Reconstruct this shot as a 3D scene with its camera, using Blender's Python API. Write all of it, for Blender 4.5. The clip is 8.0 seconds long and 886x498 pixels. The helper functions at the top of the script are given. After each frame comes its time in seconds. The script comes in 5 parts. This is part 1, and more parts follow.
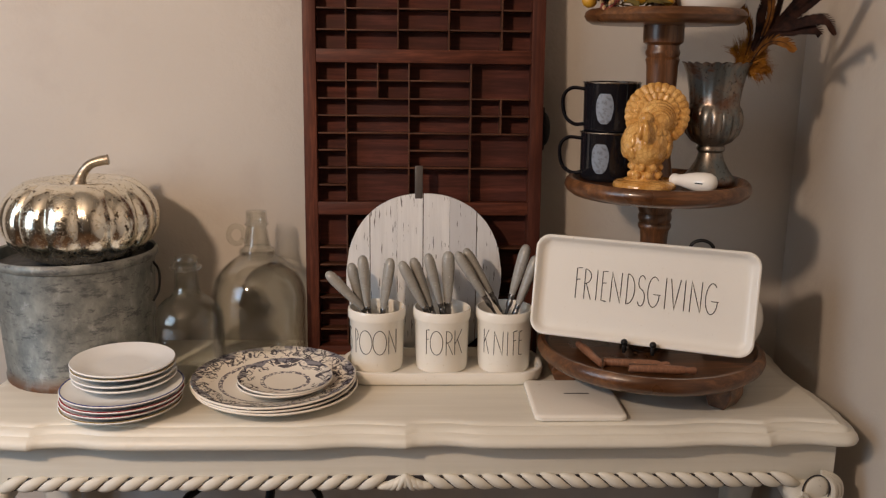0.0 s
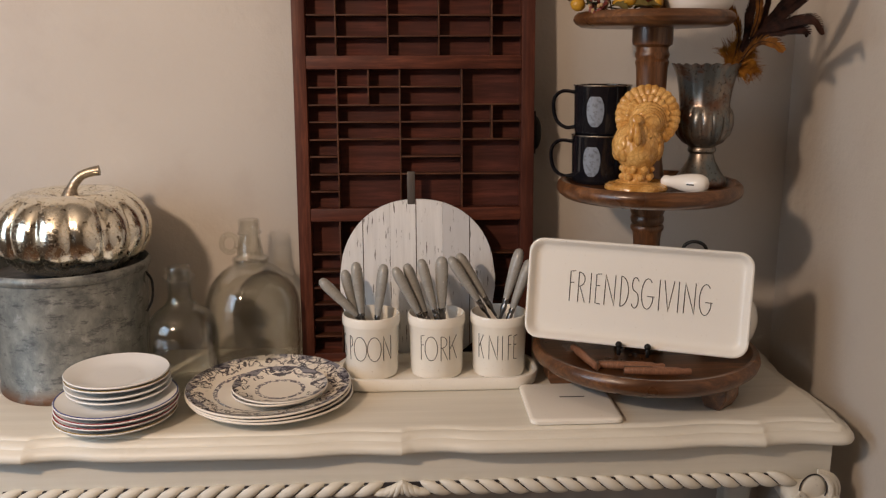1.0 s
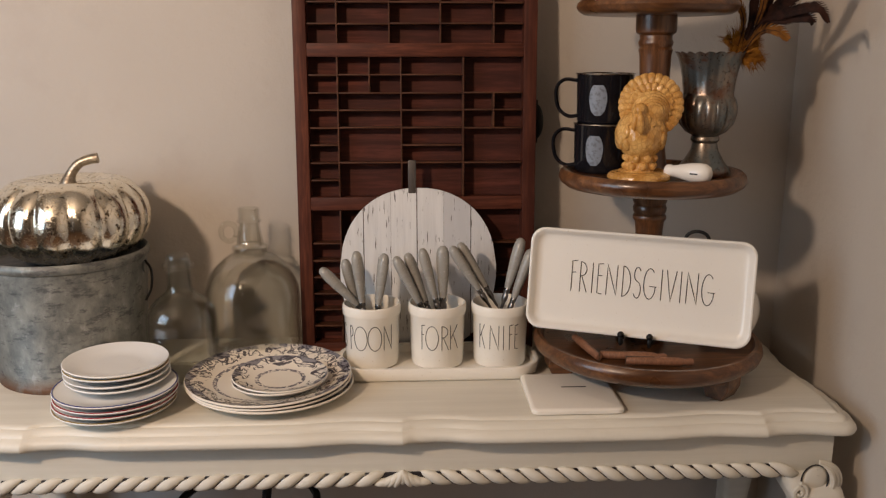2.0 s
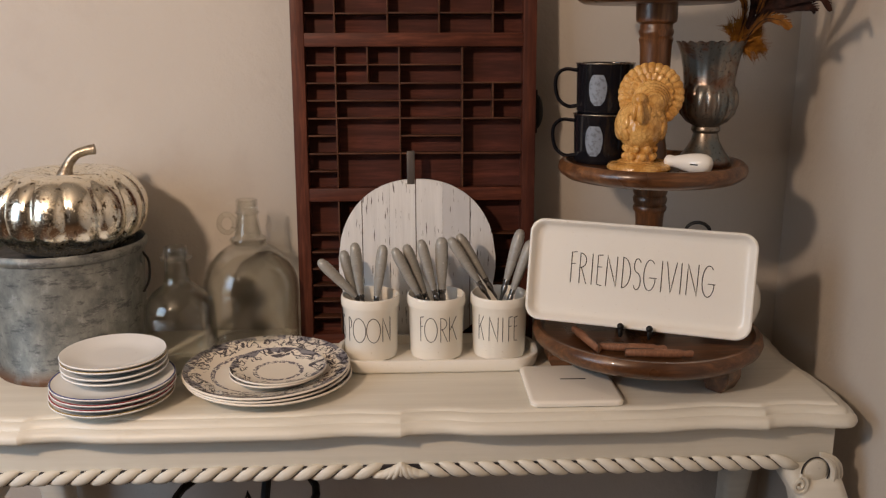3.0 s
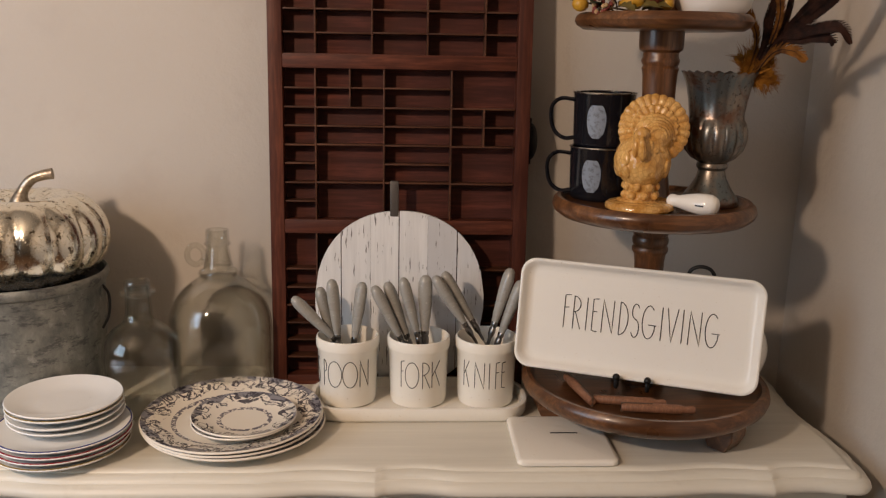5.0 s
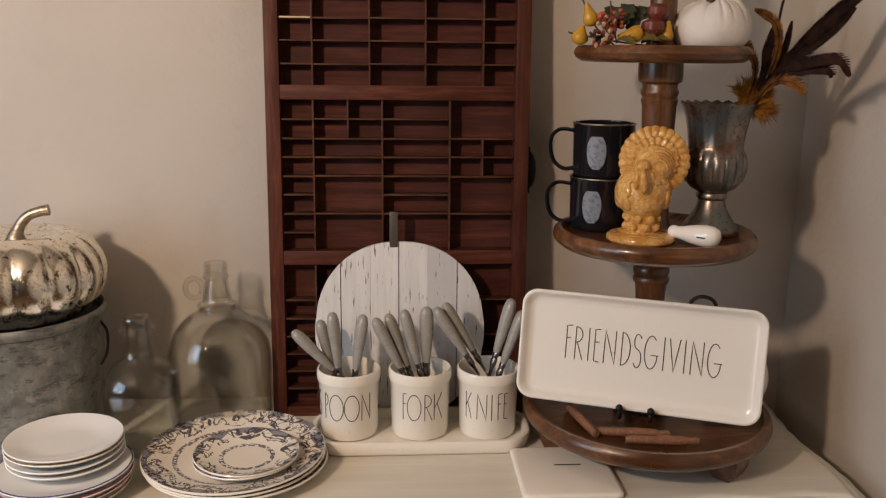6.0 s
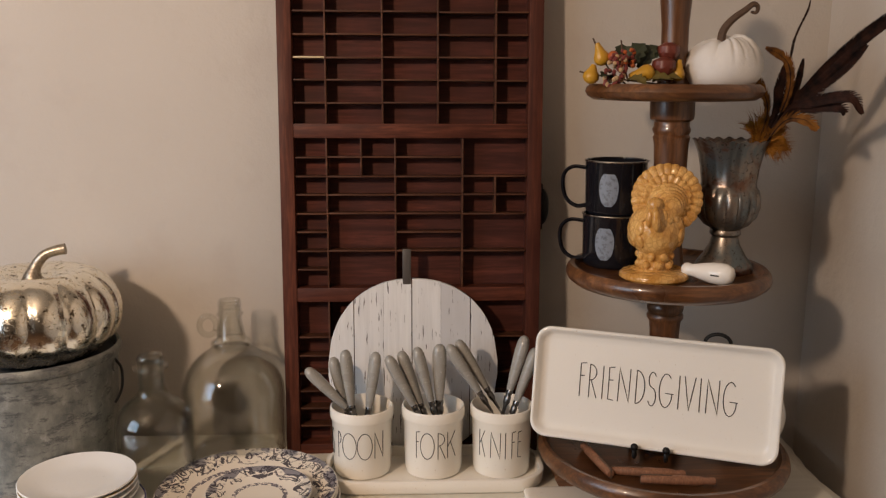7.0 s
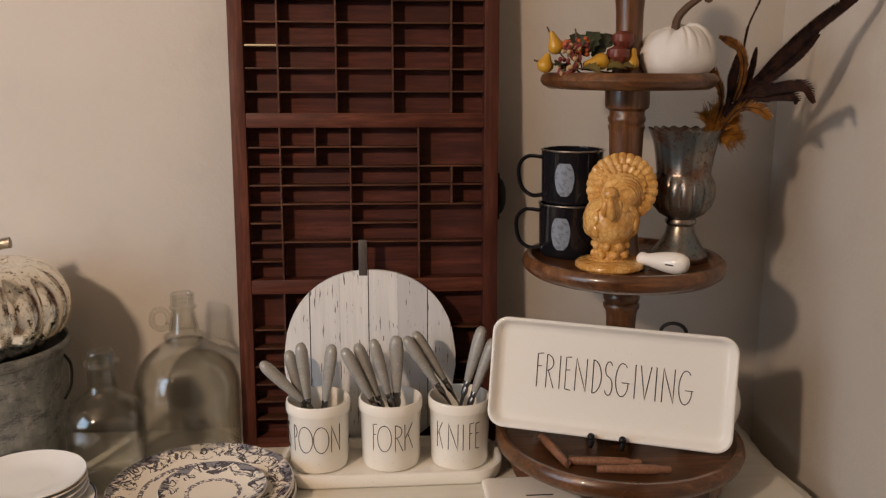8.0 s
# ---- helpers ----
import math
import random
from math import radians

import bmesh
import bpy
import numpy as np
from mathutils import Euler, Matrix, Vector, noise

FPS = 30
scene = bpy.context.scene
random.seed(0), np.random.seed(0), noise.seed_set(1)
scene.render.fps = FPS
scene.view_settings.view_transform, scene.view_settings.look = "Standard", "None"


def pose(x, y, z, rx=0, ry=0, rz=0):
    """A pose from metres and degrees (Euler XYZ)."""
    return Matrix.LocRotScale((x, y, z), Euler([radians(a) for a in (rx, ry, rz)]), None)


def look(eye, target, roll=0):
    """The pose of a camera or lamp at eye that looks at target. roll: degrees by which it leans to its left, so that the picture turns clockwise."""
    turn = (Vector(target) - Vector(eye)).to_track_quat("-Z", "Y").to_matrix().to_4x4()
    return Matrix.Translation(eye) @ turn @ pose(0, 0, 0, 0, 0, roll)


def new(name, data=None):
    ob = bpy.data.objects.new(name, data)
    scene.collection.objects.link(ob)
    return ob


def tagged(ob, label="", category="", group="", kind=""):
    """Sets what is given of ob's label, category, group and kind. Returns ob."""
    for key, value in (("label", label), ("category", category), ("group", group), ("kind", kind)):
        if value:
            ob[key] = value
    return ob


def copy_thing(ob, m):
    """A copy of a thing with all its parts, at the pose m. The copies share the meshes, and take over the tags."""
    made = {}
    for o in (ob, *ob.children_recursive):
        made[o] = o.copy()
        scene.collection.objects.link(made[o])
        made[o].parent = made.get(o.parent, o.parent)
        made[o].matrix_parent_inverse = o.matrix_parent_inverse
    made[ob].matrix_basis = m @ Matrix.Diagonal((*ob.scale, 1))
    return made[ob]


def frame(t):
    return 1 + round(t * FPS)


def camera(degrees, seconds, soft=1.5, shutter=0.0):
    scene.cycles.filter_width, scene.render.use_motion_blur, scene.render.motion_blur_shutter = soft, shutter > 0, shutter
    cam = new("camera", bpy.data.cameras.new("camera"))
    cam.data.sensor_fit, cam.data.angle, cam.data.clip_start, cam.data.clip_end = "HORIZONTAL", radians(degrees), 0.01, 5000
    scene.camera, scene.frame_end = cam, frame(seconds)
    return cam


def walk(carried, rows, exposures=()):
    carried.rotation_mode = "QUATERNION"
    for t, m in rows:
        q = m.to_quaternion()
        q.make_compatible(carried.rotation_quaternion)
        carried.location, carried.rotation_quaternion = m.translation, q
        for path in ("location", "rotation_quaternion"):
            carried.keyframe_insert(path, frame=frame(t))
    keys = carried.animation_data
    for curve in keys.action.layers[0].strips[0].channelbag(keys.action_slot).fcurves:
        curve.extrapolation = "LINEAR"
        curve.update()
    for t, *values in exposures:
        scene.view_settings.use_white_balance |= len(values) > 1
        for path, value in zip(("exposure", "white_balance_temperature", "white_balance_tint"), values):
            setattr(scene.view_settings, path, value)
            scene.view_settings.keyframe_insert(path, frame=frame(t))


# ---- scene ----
cam = camera(54.6, 8.0, 1.25)
PATH = [
    (0, (-0.061, -0.006, 1.337), (0.017, 1.943, 0.896), 0.7),
    (0.5, (-0.056, -0.005, 1.341), (0.03, 1.945, 0.904), 0.1),
    (1, (-0.056, -0.005, 1.339), (0.031, 1.946, 0.907), -0.2),
    (1.5, (-0.062, -0.002, 1.338), (0.022, 1.948, 0.903), -0.1),
    (2, (-0.062, 0.003, 1.334), (0.031, 1.949, 0.882), 0.0),
    (2.2, (-0.06, 0.004, 1.337), (0.033, 1.946, 0.866), 0.0),
    (3.3, (-0.052, 0.012, 1.333), (0.015, 1.954, 0.859), -0.3),
    (3.5, (-0.055, 0.01, 1.334), (-0.004, 1.958, 0.88), -0.4),
    (4, (-0.065, 0.005, 1.337), (0.033, 1.948, 0.875), -0.4),
    (4.3, (-0.066, -0.001, 1.342), (0.058, 1.942, 0.885), -0.2),
    (4.4, (0.028, 0.105, 1.341), (0.047, 2.05, 0.878), 1.5),
    (4.5, (0.025, 0.109, 1.349), (0.048, 2.054, 0.883), 1.2),
    (4.7, (0.0, 0.114, 1.354), (0.062, 2.059, 0.892), 1.2),
    (5.8, (-0.054, 0.131, 1.385), (0.07, 2.077, 0.938), 0.8),
    (6, (-0.053, 0.135, 1.396), (0.073, 2.081, 0.951), 0.6),
    (6.5, (-0.057, 0.133, 1.402), (0.014, 2.09, 0.996), -0.0),
    (7, (-0.048, 0.137, 1.412), (0.041, 2.098, 1.028), 0.2),
    (7.5, (-0.041, 0.145, 1.413), (0.1, 2.098, 1.009), 0.3),
    (8, (-0.027, 0.149, 1.415), (0.133, 2.099, 1.002), 0.2),
]
walk(cam, [(t, look(eye, target, roll)) for t, eye, target, roll in PATH])

# ---- world, lamps ----
world = bpy.data.worlds.new("world")
scene.world = world
world.use_nodes = True
wn = world.node_tree
sky = wn.nodes.new("ShaderNodeTexSky")
sky.sky_type, sky.sun_disc = "NISHITA", False
sky.sun_elevation, sky.sun_rotation = radians(28), radians(250)
wn.links.new(sky.outputs[0], wn.nodes["Background"].inputs[0])
wn.nodes["Background"].inputs[1].default_value = 0.1
scene.view_settings.exposure = 0.0


def lamp(name, kind, m, power, colour, size, size_y=0.0):
    data = bpy.data.lights.new(name, kind)
    data.energy, data.color = power, colour
    if kind == "AREA":
        data.shape, data.size, data.size_y = "RECTANGLE", size, size_y
    else:
        data.shadow_soft_size = size
    ob = new(name, data)
    ob.matrix_world = m
    return ob


ROOM = (-1.85, 0.66, -2.4, 1.578, 2.5)  # west, east, south, north, ceiling
lamp("room_lamp", "POINT", pose(-0.98, 0.05, 1.87), 67, (1.0, 0.735, 0.54), 0.06)
lamp("window_daylight", "AREA", look((-1.88, 0.25, 1.45), (-0.6, 1.1, 0.70)), 16.5, (0.48, 0.72, 1.0), 1.0, 1.2)

# ---- materials ----


class Nodes:
    """A small node material builder."""

    def __init__(self, name, rough=0.5, metal=0.0):
        self.m = bpy.data.materials.new(name)
        self.m.use_nodes = True
        self.t = self.m.node_tree
        self.p = self.t.nodes["Principled BSDF"]
        self.p.inputs["Roughness"].default_value = rough
        self.p.inputs["Metallic"].default_value = metal
        self.tc = self.t.nodes.new("ShaderNodeTexCoord")

    def put(self, socket, value):
        if hasattr(value, "links"):
            self.t.links.new(value, socket)
        elif isinstance(value, tuple) and len(value) == 3 and socket.type == "RGBA":
            socket.default_value = (*value, 1)
        else:
            socket.default_value = value

    def coord(self, scale=(1, 1, 1), kind="Object", rot=(0, 0, 0)):
        n = self.t.nodes.new("ShaderNodeMapping")
        self.put(n.inputs["Vector"], self.tc.outputs[kind])
        n.inputs["Scale"].default_value = scale
        n.inputs["Rotation"].default_value = rot
        return n.outputs[0]

    def noise(self, vec, scale, detail=4.0, rough=0.55, distort=0.0):
        n = self.t.nodes.new("ShaderNodeTexNoise")
        self.put(n.inputs["Vector"], vec)
        n.inputs["Scale"].default_value = scale
        n.inputs["Detail"].default_value = detail
        n.inputs["Roughness"].default_value = rough
        n.inputs["Distortion"].default_value = distort
        return n.outputs[0]

    def cells(self, vec, scale, feature="F1"):
        n = self.t.nodes.new("ShaderNodeTexVoronoi")
        n.feature = feature
        self.put(n.inputs["Vector"], vec)
        n.inputs["Scale"].default_value = scale
        return n.outputs["Distance"]

    def ramp(self, fac, *stops):
        n = self.t.nodes.new("ShaderNodeValToRGB")
        e = n.color_ramp.elements
        while len(e) < len(stops):
            e.new(0.5)
        for k, (at, c) in enumerate(stops):
            e[k].position = at
            e[k].color = (c, c, c, 1) if isinstance(c, (int, float)) else (*c, 1)
        self.put(n.inputs[0], fac)
        return n.outputs[0]

    def mix(self, fac, a, b, mode="MIX"):
        n = self.t.nodes.new("ShaderNodeMix")
        n.data_type, n.blend_type = "RGBA", mode
        self.put(n.inputs[0], fac)
        self.put(n.inputs[6], a)
        self.put(n.inputs[7], b)
        return n.outputs[2]

    def math(self, op, a, b=0.0):
        n = self.t.nodes.new("ShaderNodeMath")
        n.operation = op
        self.put(n.inputs[0], a)
        self.put(n.inputs[1], b)
        return n.outputs[0]

    def split(self, vec):
        n = self.t.nodes.new("ShaderNodeSeparateXYZ")
        self.put(n.inputs[0], vec)
        return n.outputs

    def random(self):
        return self.t.nodes.new("ShaderNodeObjectInfo").outputs["Random"]

    def bump(self, height, strength=0.3, distance=0.002):
        n = self.t.nodes.new("ShaderNodeBump")
        n.inputs["Strength"].default_value = strength
        n.inputs["Distance"].default_value = distance
        self.put(n.inputs["Height"], height)
        self.put(self.p.inputs["Normal"], n.outputs[0])

    def colour(self, c):
        self.put(self.p.inputs["Base Color"], c)
        return self

    def rough(self, v):
        self.put(self.p.inputs["Roughness"], v)
        return self


def glazed(name, colour, speck, rough=0.12, var=0.06):
    n = Nodes(name, rough)
    v = n.coord()
    dark = tuple(c * (1 - var * 2) for c in colour)
    base = n.mix(n.noise(v, 14), dark, colour)
    base = n.mix(n.ramp(n.noise(v, 260, 2), (0.70, 0), (0.76, 1)), base, speck)
    n.colour(base)
    n.rough(n.ramp(n.noise(v, 35), (0.3, rough * 0.8), (0.8, rough * 1.7)))
    n.bump(n.noise(v, 22, 2), 0.08, 0.002)
    return n.m


def timber(name, dark, light, along, rough=0.42, tone=0.35, scale=1.0, coat=0.0):
    """Wood with its grain along an axis (0, 1, 2) of the object."""
    n = Nodes(name, rough)
    s = [38 * scale] * 3
    s[along] = 3.2 * scale
    v = n.coord(tuple(s))
    g = n.noise(v, 1.0, 6, 0.62, 1.2)
    fine = n.noise(v, 6.0, 3, 0.6)
    blot = n.noise(n.coord(), 9, 3)
    c = n.mix(n.ramp(g, (0.32, 0), (0.68, 1)), dark, light)
    c = n.mix(n.ramp(fine, (0.42, 0.5), (0.6, 0)), c, tuple(d * 0.5 for d in dark))
    c = n.mix(n.math("MULTIPLY", n.ramp(blot, (0.35, 1), (0.65, 0)), tone), c, tuple(d * 0.6 for d in dark))
    c = n.mix(n.math("MULTIPLY", n.random(), 0.3), c, dark)
    n.colour(c)
    n.rough(n.ramp(blot, (0.3, rough * 0.8), (0.7, rough * 1.3)))
    n.p.inputs["Coat Weight"].default_value = coat
    n.bump(g, 0.25, 0.0012)
    return n.m


def plain(name, colour, rough=0.5, metal=0.0, var=0.25, scale=30, bump=0.1):
    n = Nodes(name, rough, metal)
    v = n.coord()
    n.colour(n.mix(n.noise(v, scale), tuple(c * (1 - var) for c in colour), colour))
    n.rough(n.ramp(n.noise(v, scale * 1.7), (0.3, rough * 0.8), (0.75, min(1, rough * 1.3))))
    n.bump(n.noise(v, scale * 4, 3), bump, 0.001)
    return n.m


def wall_paint():
    n = Nodes("wall_paint", 0.62)
    v = n.coord()
    c = n.mix(n.ramp(n.noise(v, 1.6, 3), (0.35, 0), (0.7, 1)), (0.50, 0.455, 0.40), (0.55, 0.505, 0.45))
    c = n.mix(n.ramp(n.noise(v, 9, 4), (0.55, 0), (0.8, 0.5)), c, (0.44, 0.385, 0.34))
    n.colour(c)
    n.bump(n.math("ADD", n.noise(v, 70, 4, 0.6), n.math("MULTIPLY", n.noise(v, 12, 3), 1.5)), 0.45, 0.003)
    return n.m


def table_paint():
    n = Nodes("cream_chalk_paint", 0.5)
    v = n.coord()
    brush = n.noise(n.coord((3, 60, 60)), 1.0, 4, 0.6)
    c = n.mix(n.ramp(brush, (0.35, 0), (0.65, 1)), (0.66, 0.63, 0.545), (0.73, 0.70, 0.615))
    c = n.mix(n.ramp(n.noise(v, 11, 5, 0.7), (0.60, 0), (0.75, 0.35)), c, (0.56, 0.51, 0.41))
    n.colour(c)
    n.rough(n.ramp(n.noise(v, 8), (0.3, 0.38), (0.7, 0.55)))
    n.bump(brush, 0.18, 0.0012)
    return n.m


def worn_paint():
    """Cream paint with dark wax caught in the carving."""
    n = Nodes("waxed_cream_paint", 0.5)
    v = n.coord()
    c = n.mix(n.noise(v, 40), (0.62, 0.58, 0.49), (0.72, 0.69, 0.60))
    c = n.mix(n.ramp(n.noise(v, 85, 5, 0.7), (0.66, 0), (0.72, 0.6)), c, (0.16, 0.125, 0.09))
    n.colour(c)
    n.bump(n.noise(v, 120, 3), 0.2, 0.001)
    return n.m


def zinc():
    n = Nodes("weathered_zinc", 0.55, 0.55)
    v = n.coord((1, 1, 0.75))
    sp = n.noise(v, 34, 7, 0.72, 0.2)
    c = n.mix(n.ramp(sp, (0.36, 0), (0.66, 1)), (0.150, 0.158, 0.150), (0.32, 0.325, 0.290))
    c = n.mix(n.ramp(n.noise(v, 70, 4, 0.7), (0.58, 0), (0.70, 0.6)), c, (0.40, 0.40, 0.38))
    c = n.mix(n.ramp(n.noise(n.coord((1, 1, 2.6)), 26, 6, 0.75), (0.53, 0), (0.62, 0.75)), c, (0.080, 0.080, 0.085))
    z = n.split(n.tc.outputs["Object"])[2]
    rust = n.math("MULTIPLY", n.ramp(z, (0.006, 1), (0.028, 0)), n.ramp(n.noise(v, 30, 4), (0.36, 0.25), (0.56, 1)))
    c = n.mix(rust, c, (0.17, 0.085, 0.045))
    n.colour(c)
    n.rough(n.ramp(sp, (0.3, 0.42), (0.7, 0.68)))
    n.bump(sp, 0.15, 0.001)
    return n.m


def mercury(name, silver, stain, low=0.55, high=0.68, rough=0.14, spot=None):
    n = Nodes(name, rough, 1.0)
    v = n.coord()
    sp = n.noise(v, 190, 5, 0.75, 0.3)
    big = n.noise(v, 26, 4, 0.6)
    m = n.ramp(n.math("ADD", n.math("MULTIPLY", sp, 0.7), n.math("MULTIPLY", big, 0.3)), (low, 0), (high, 1))
    c = n.mix(m, silver, stain)
    if spot:
        c = n.mix(n.ramp(n.noise(v, 75, 4, 0.7), (0.605, 0), (0.63, 0.95)), c, spot)
    n.colour(c)
    n.rough(n.ramp(m, (0, rough), (1, 0.5)))
    n.bump(sp, 0.12, 0.001)
    return n.m


def transfer(name, r0, r1, inner):
    """Cream earthenware with a printed floral border in slate blue between two radii."""
    n = Nodes(name, 0.14)
    v = n.coord()
    xyz = n.split(v)
    r = n.math("SQRT", n.math("ADD", n.math("MULTIPLY", xyz[0], xyz[0]), n.math("MULTIPLY", xyz[1], xyz[1])))
    ang = n.math("ARCTAN2", xyz[1], xyz[0])
    wob = n.math("MULTIPLY", n.math("SINE", n.math("MULTIPLY", ang, 9.0)), 0.0045)
    rr = n.math("ADD", r, wob)
    cream = n.mix(n.noise(v, 20), (0.76, 0.70, 0.60), (0.82, 0.77, 0.68))
    scroll = n.ramp(n.noise(v, 42, 3, 0.5, 1.8), (0.475, 0), (0.495, 1), (0.560, 1), (0.580, 0))
    petals = n.ramp(n.cells(v, 110), (0.22, 1), (0.32, 0))
    band = n.math("MULTIPLY", n.math("GREATER_THAN", rr, r0), n.math("LESS_THAN", rr, r1 + 0.004))
    edge = n.math("MULTIPLY", n.math("GREATER_THAN", rr, r1 - (r1 - r0) * 0.38), n.math("LESS_THAN", r, r1))
    wash = n.math("MULTIPLY", edge, n.ramp(n.noise(v, 34, 3), (0.44, 0.15), (0.50, 0.9)))
    ink = n.math("MULTIPLY", band, n.math("MAXIMUM", scroll, n.math("MULTIPLY", petals, 0.35)))
    c = n.mix(wash, cream, (0.165, 0.165, 0.20))
    c = n.mix(n.math("MULTIPLY", ink, 0.95), c, (0.045, 0.040, 0.055))
    ring = n.math("LESS_THAN", n.math("ABSOLUTE", n.math("SUBTRACT", r, inner)), 0.0034)
    ring = n.math("MULTIPLY", ring, n.ramp(n.noise(v, 210, 2), (0.42, 0), (0.50, 1)))
    c = n.mix(n.math("MULTIPLY", ring, 0.9), c, (0.10, 0.09, 0.12))
    n.colour(c)
    n.bump(n.noise(v, 18, 2), 0.06, 0.002)
    return n.m


def clear_glass(name, tint):
    """Thin blown glass: clear, with gloss that grows towards the edges."""
    n = Nodes(name, 0.0)
    t = n.t
    t.nodes.remove(n.p)
    clear = t.nodes.new("ShaderNodeBsdfTransparent")
    clear.inputs[0].default_value = (*tint, 1)
    gloss = t.nodes.new("ShaderNodeBsdfGlossy")
    gloss.inputs["Roughness"].default_value = 0.03
    wave = t.nodes.new("ShaderNodeBump")
    wave.inputs["Strength"].default_value = 0.25
    wave.inputs["Distance"].default_value = 0.003
    n.put(wave.inputs["Height"], n.noise(n.coord((1, 1, 0.6)), 22, 2))
    t.links.new(wave.outputs[0], gloss.inputs["Normal"])
    edge = t.nodes.new("ShaderNodeLayerWeight")
    skin = t.nodes.new("ShaderNodeMixShader")
    n.put(skin.inputs[0], n.math("ADD", n.math("MULTIPLY", n.math("POWER", edge.outputs["Facing"], 2.6), 0.85), 0.05))
    t.links.new(clear.outputs[0], skin.inputs[1])
    t.links.new(gloss.outputs[0], skin.inputs[2])
    t.links.new(skin.outputs[0], t.nodes["Material Output"].inputs[0])
    return n.m


def painted_board():
    n = Nodes("whitewashed_board", 0.6)
    v = n.coord((90, 90, 7))
    c = n.mix(n.random(), (0.58, 0.58, 0.59), (0.82, 0.82, 0.81))
    g = n.noise(v, 1.0, 4, 0.6)
    c = n.mix(n.ramp(g, (0.35, 0.35), (0.6, 0)), c, (0.50, 0.50, 0.50))
    tick = n.noise(n.coord((260, 260, 26)), 1.0, 3, 0.6)
    c = n.mix(n.ramp(tick, (0.625, 0), (0.66, 0.95)), c, (0.10, 0.09, 0.08))
    n.colour(c)
    n.bump(g, 0.15, 0.001)
    return n.m


def feather_mat(name, a, b):
    n = Nodes(name, 0.75)
    n.p.inputs["Specular IOR Level"].default_value = 0.15
    v = n.coord((1, 1, 1))
    c = n.mix(n.ramp(n.noise(v, 60, 4, 0.6), (0.35, 0), (0.62, 1)), a, b)
    n.colour(c)
    n.bump(n.noise(v, 400, 2), 0.3, 0.001)
    return n.m


M_WALL = wall_paint()
# unseen ceiling and far walls: colours set dark to hold down bounced light
M_CEIL = plain("bounce_cut_ceiling", (0.34, 0.32, 0.29), 0.8)
M_FAR = plain("bounce_cut_taupe", (0.13, 0.115, 0.10), 0.7)
M_TRIM = plain("white_trim", (0.72, 0.71, 0.68), 0.45)
M_FLOOR = timber("floor_oak", (0.10, 0.055, 0.03), (0.22, 0.13, 0.07), 0, 0.4)
M_TABLE = table_paint()
M_CARVE = worn_paint()
M_GROOVE = plain("dark_groove", (0.020, 0.016, 0.018), 0.6)
M_CASE_V = timber("case_wood_upright", (0.058, 0.0160, 0.0105), (0.195, 0.059, 0.030), 2, 0.5, 0.6)
M_CASE_H = timber("case_wood_level", (0.060, 0.0165, 0.0105), (0.205, 0.060, 0.030), 0, 0.5, 0.5)
M_CASE_B = timber("case_back_wood", (0.060, 0.0180, 0.0130), (0.200, 0.057, 0.036), 0, 0.6, 0.6)
M_SLAT = timber("case_slat_wood", (0.055, 0.020, 0.011), (0.17, 0.070, 0.036), 0, 0.5)
for wood in (M_CASE_V, M_CASE_H, M_CASE_B, M_SLAT):
    wood.node_tree.nodes["Principled BSDF"].inputs["Specular IOR Level"].default_value = 0.22
M_STRIP = plain("pale_strip", (0.62, 0.50, 0.30), 0.4)
M_IRON = plain("black_iron", (0.018, 0.017, 0.017), 0.5, 0.6)
M_MANGO = timber("turned_brown_wood", (0.070, 0.026, 0.010), (0.31, 0.135, 0.050), 0, 0.30, 0.5, 0.8, 0.2)
M_MANGO_V = timber("turned_post_wood", (0.070, 0.026, 0.010), (0.28, 0.12, 0.045), 2, 0.32, 0.5, 1.0, 0.2)
M_PIN = timber("clothespin_wood", (0.20, 0.085, 0.045), (0.36, 0.17, 0.09), 0, 0.5, 0.3, 2.0)
M_ZINC = zinc()
M_INNER_DARK = plain("shaded_inside", (0.06, 0.06, 0.06), 0.7)
M_MERC = mercury("mercury_glass_silver", (0.92, 0.875, 0.755), (0.56, 0.49, 0.35), 0.51, 0.62, 0.15, (0.11, 0.08, 0.05))
n = Nodes("patinated_bronze_glass", 0.3, 0.85)
tone = n.mix(n.ramp(n.noise(n.coord((1, 1, 0.5)), 24, 5, 0.65), (0.40, 0), (0.56, 1)), (0.27, 0.225, 0.185), (0.15, 0.17, 0.172))
tone = n.mix(n.ramp(n.noise(n.coord(), 17, 4, 0.7, 0.6), (0.50, 0), (0.62, 0.85)), tone, (0.165, 0.075, 0.042))
fleck = n.ramp(n.noise(n.coord(), 150, 5, 0.75), (0.56, 0), (0.66, 0.9))
n.colour(n.mix(fleck, tone, (0.055, 0.040, 0.030)))
n.rough(n.ramp(fleck, (0, 0.34), (1, 0.6)))
n.bump(n.noise(n.coord(), 60, 4), 0.15, 0.001)
M_URN = n.m
M_STEM = mercury("champagne_metal", (0.46, 0.41, 0.33), (0.24, 0.19, 0.14), 0.42, 0.60, 0.36)
M_GLASS = clear_glass("clear_bottle_glass", (0.950, 0.956, 0.938))
M_JUG = clear_glass("pale_jug_glass", (0.955, 0.960, 0.945))
M_CHINA = glazed("white_china", (0.82, 0.82, 0.80), (0.66, 0.66, 0.63), 0.12, 0.03)
M_RED = plain("red_band", (0.30, 0.02, 0.03), 0.25)
M_GOLD = plain("gilt_band", (0.55, 0.38, 0.12), 0.25, 0.6)
M_BLUE = plain("blue_band", (0.06, 0.07, 0.22), 0.25)
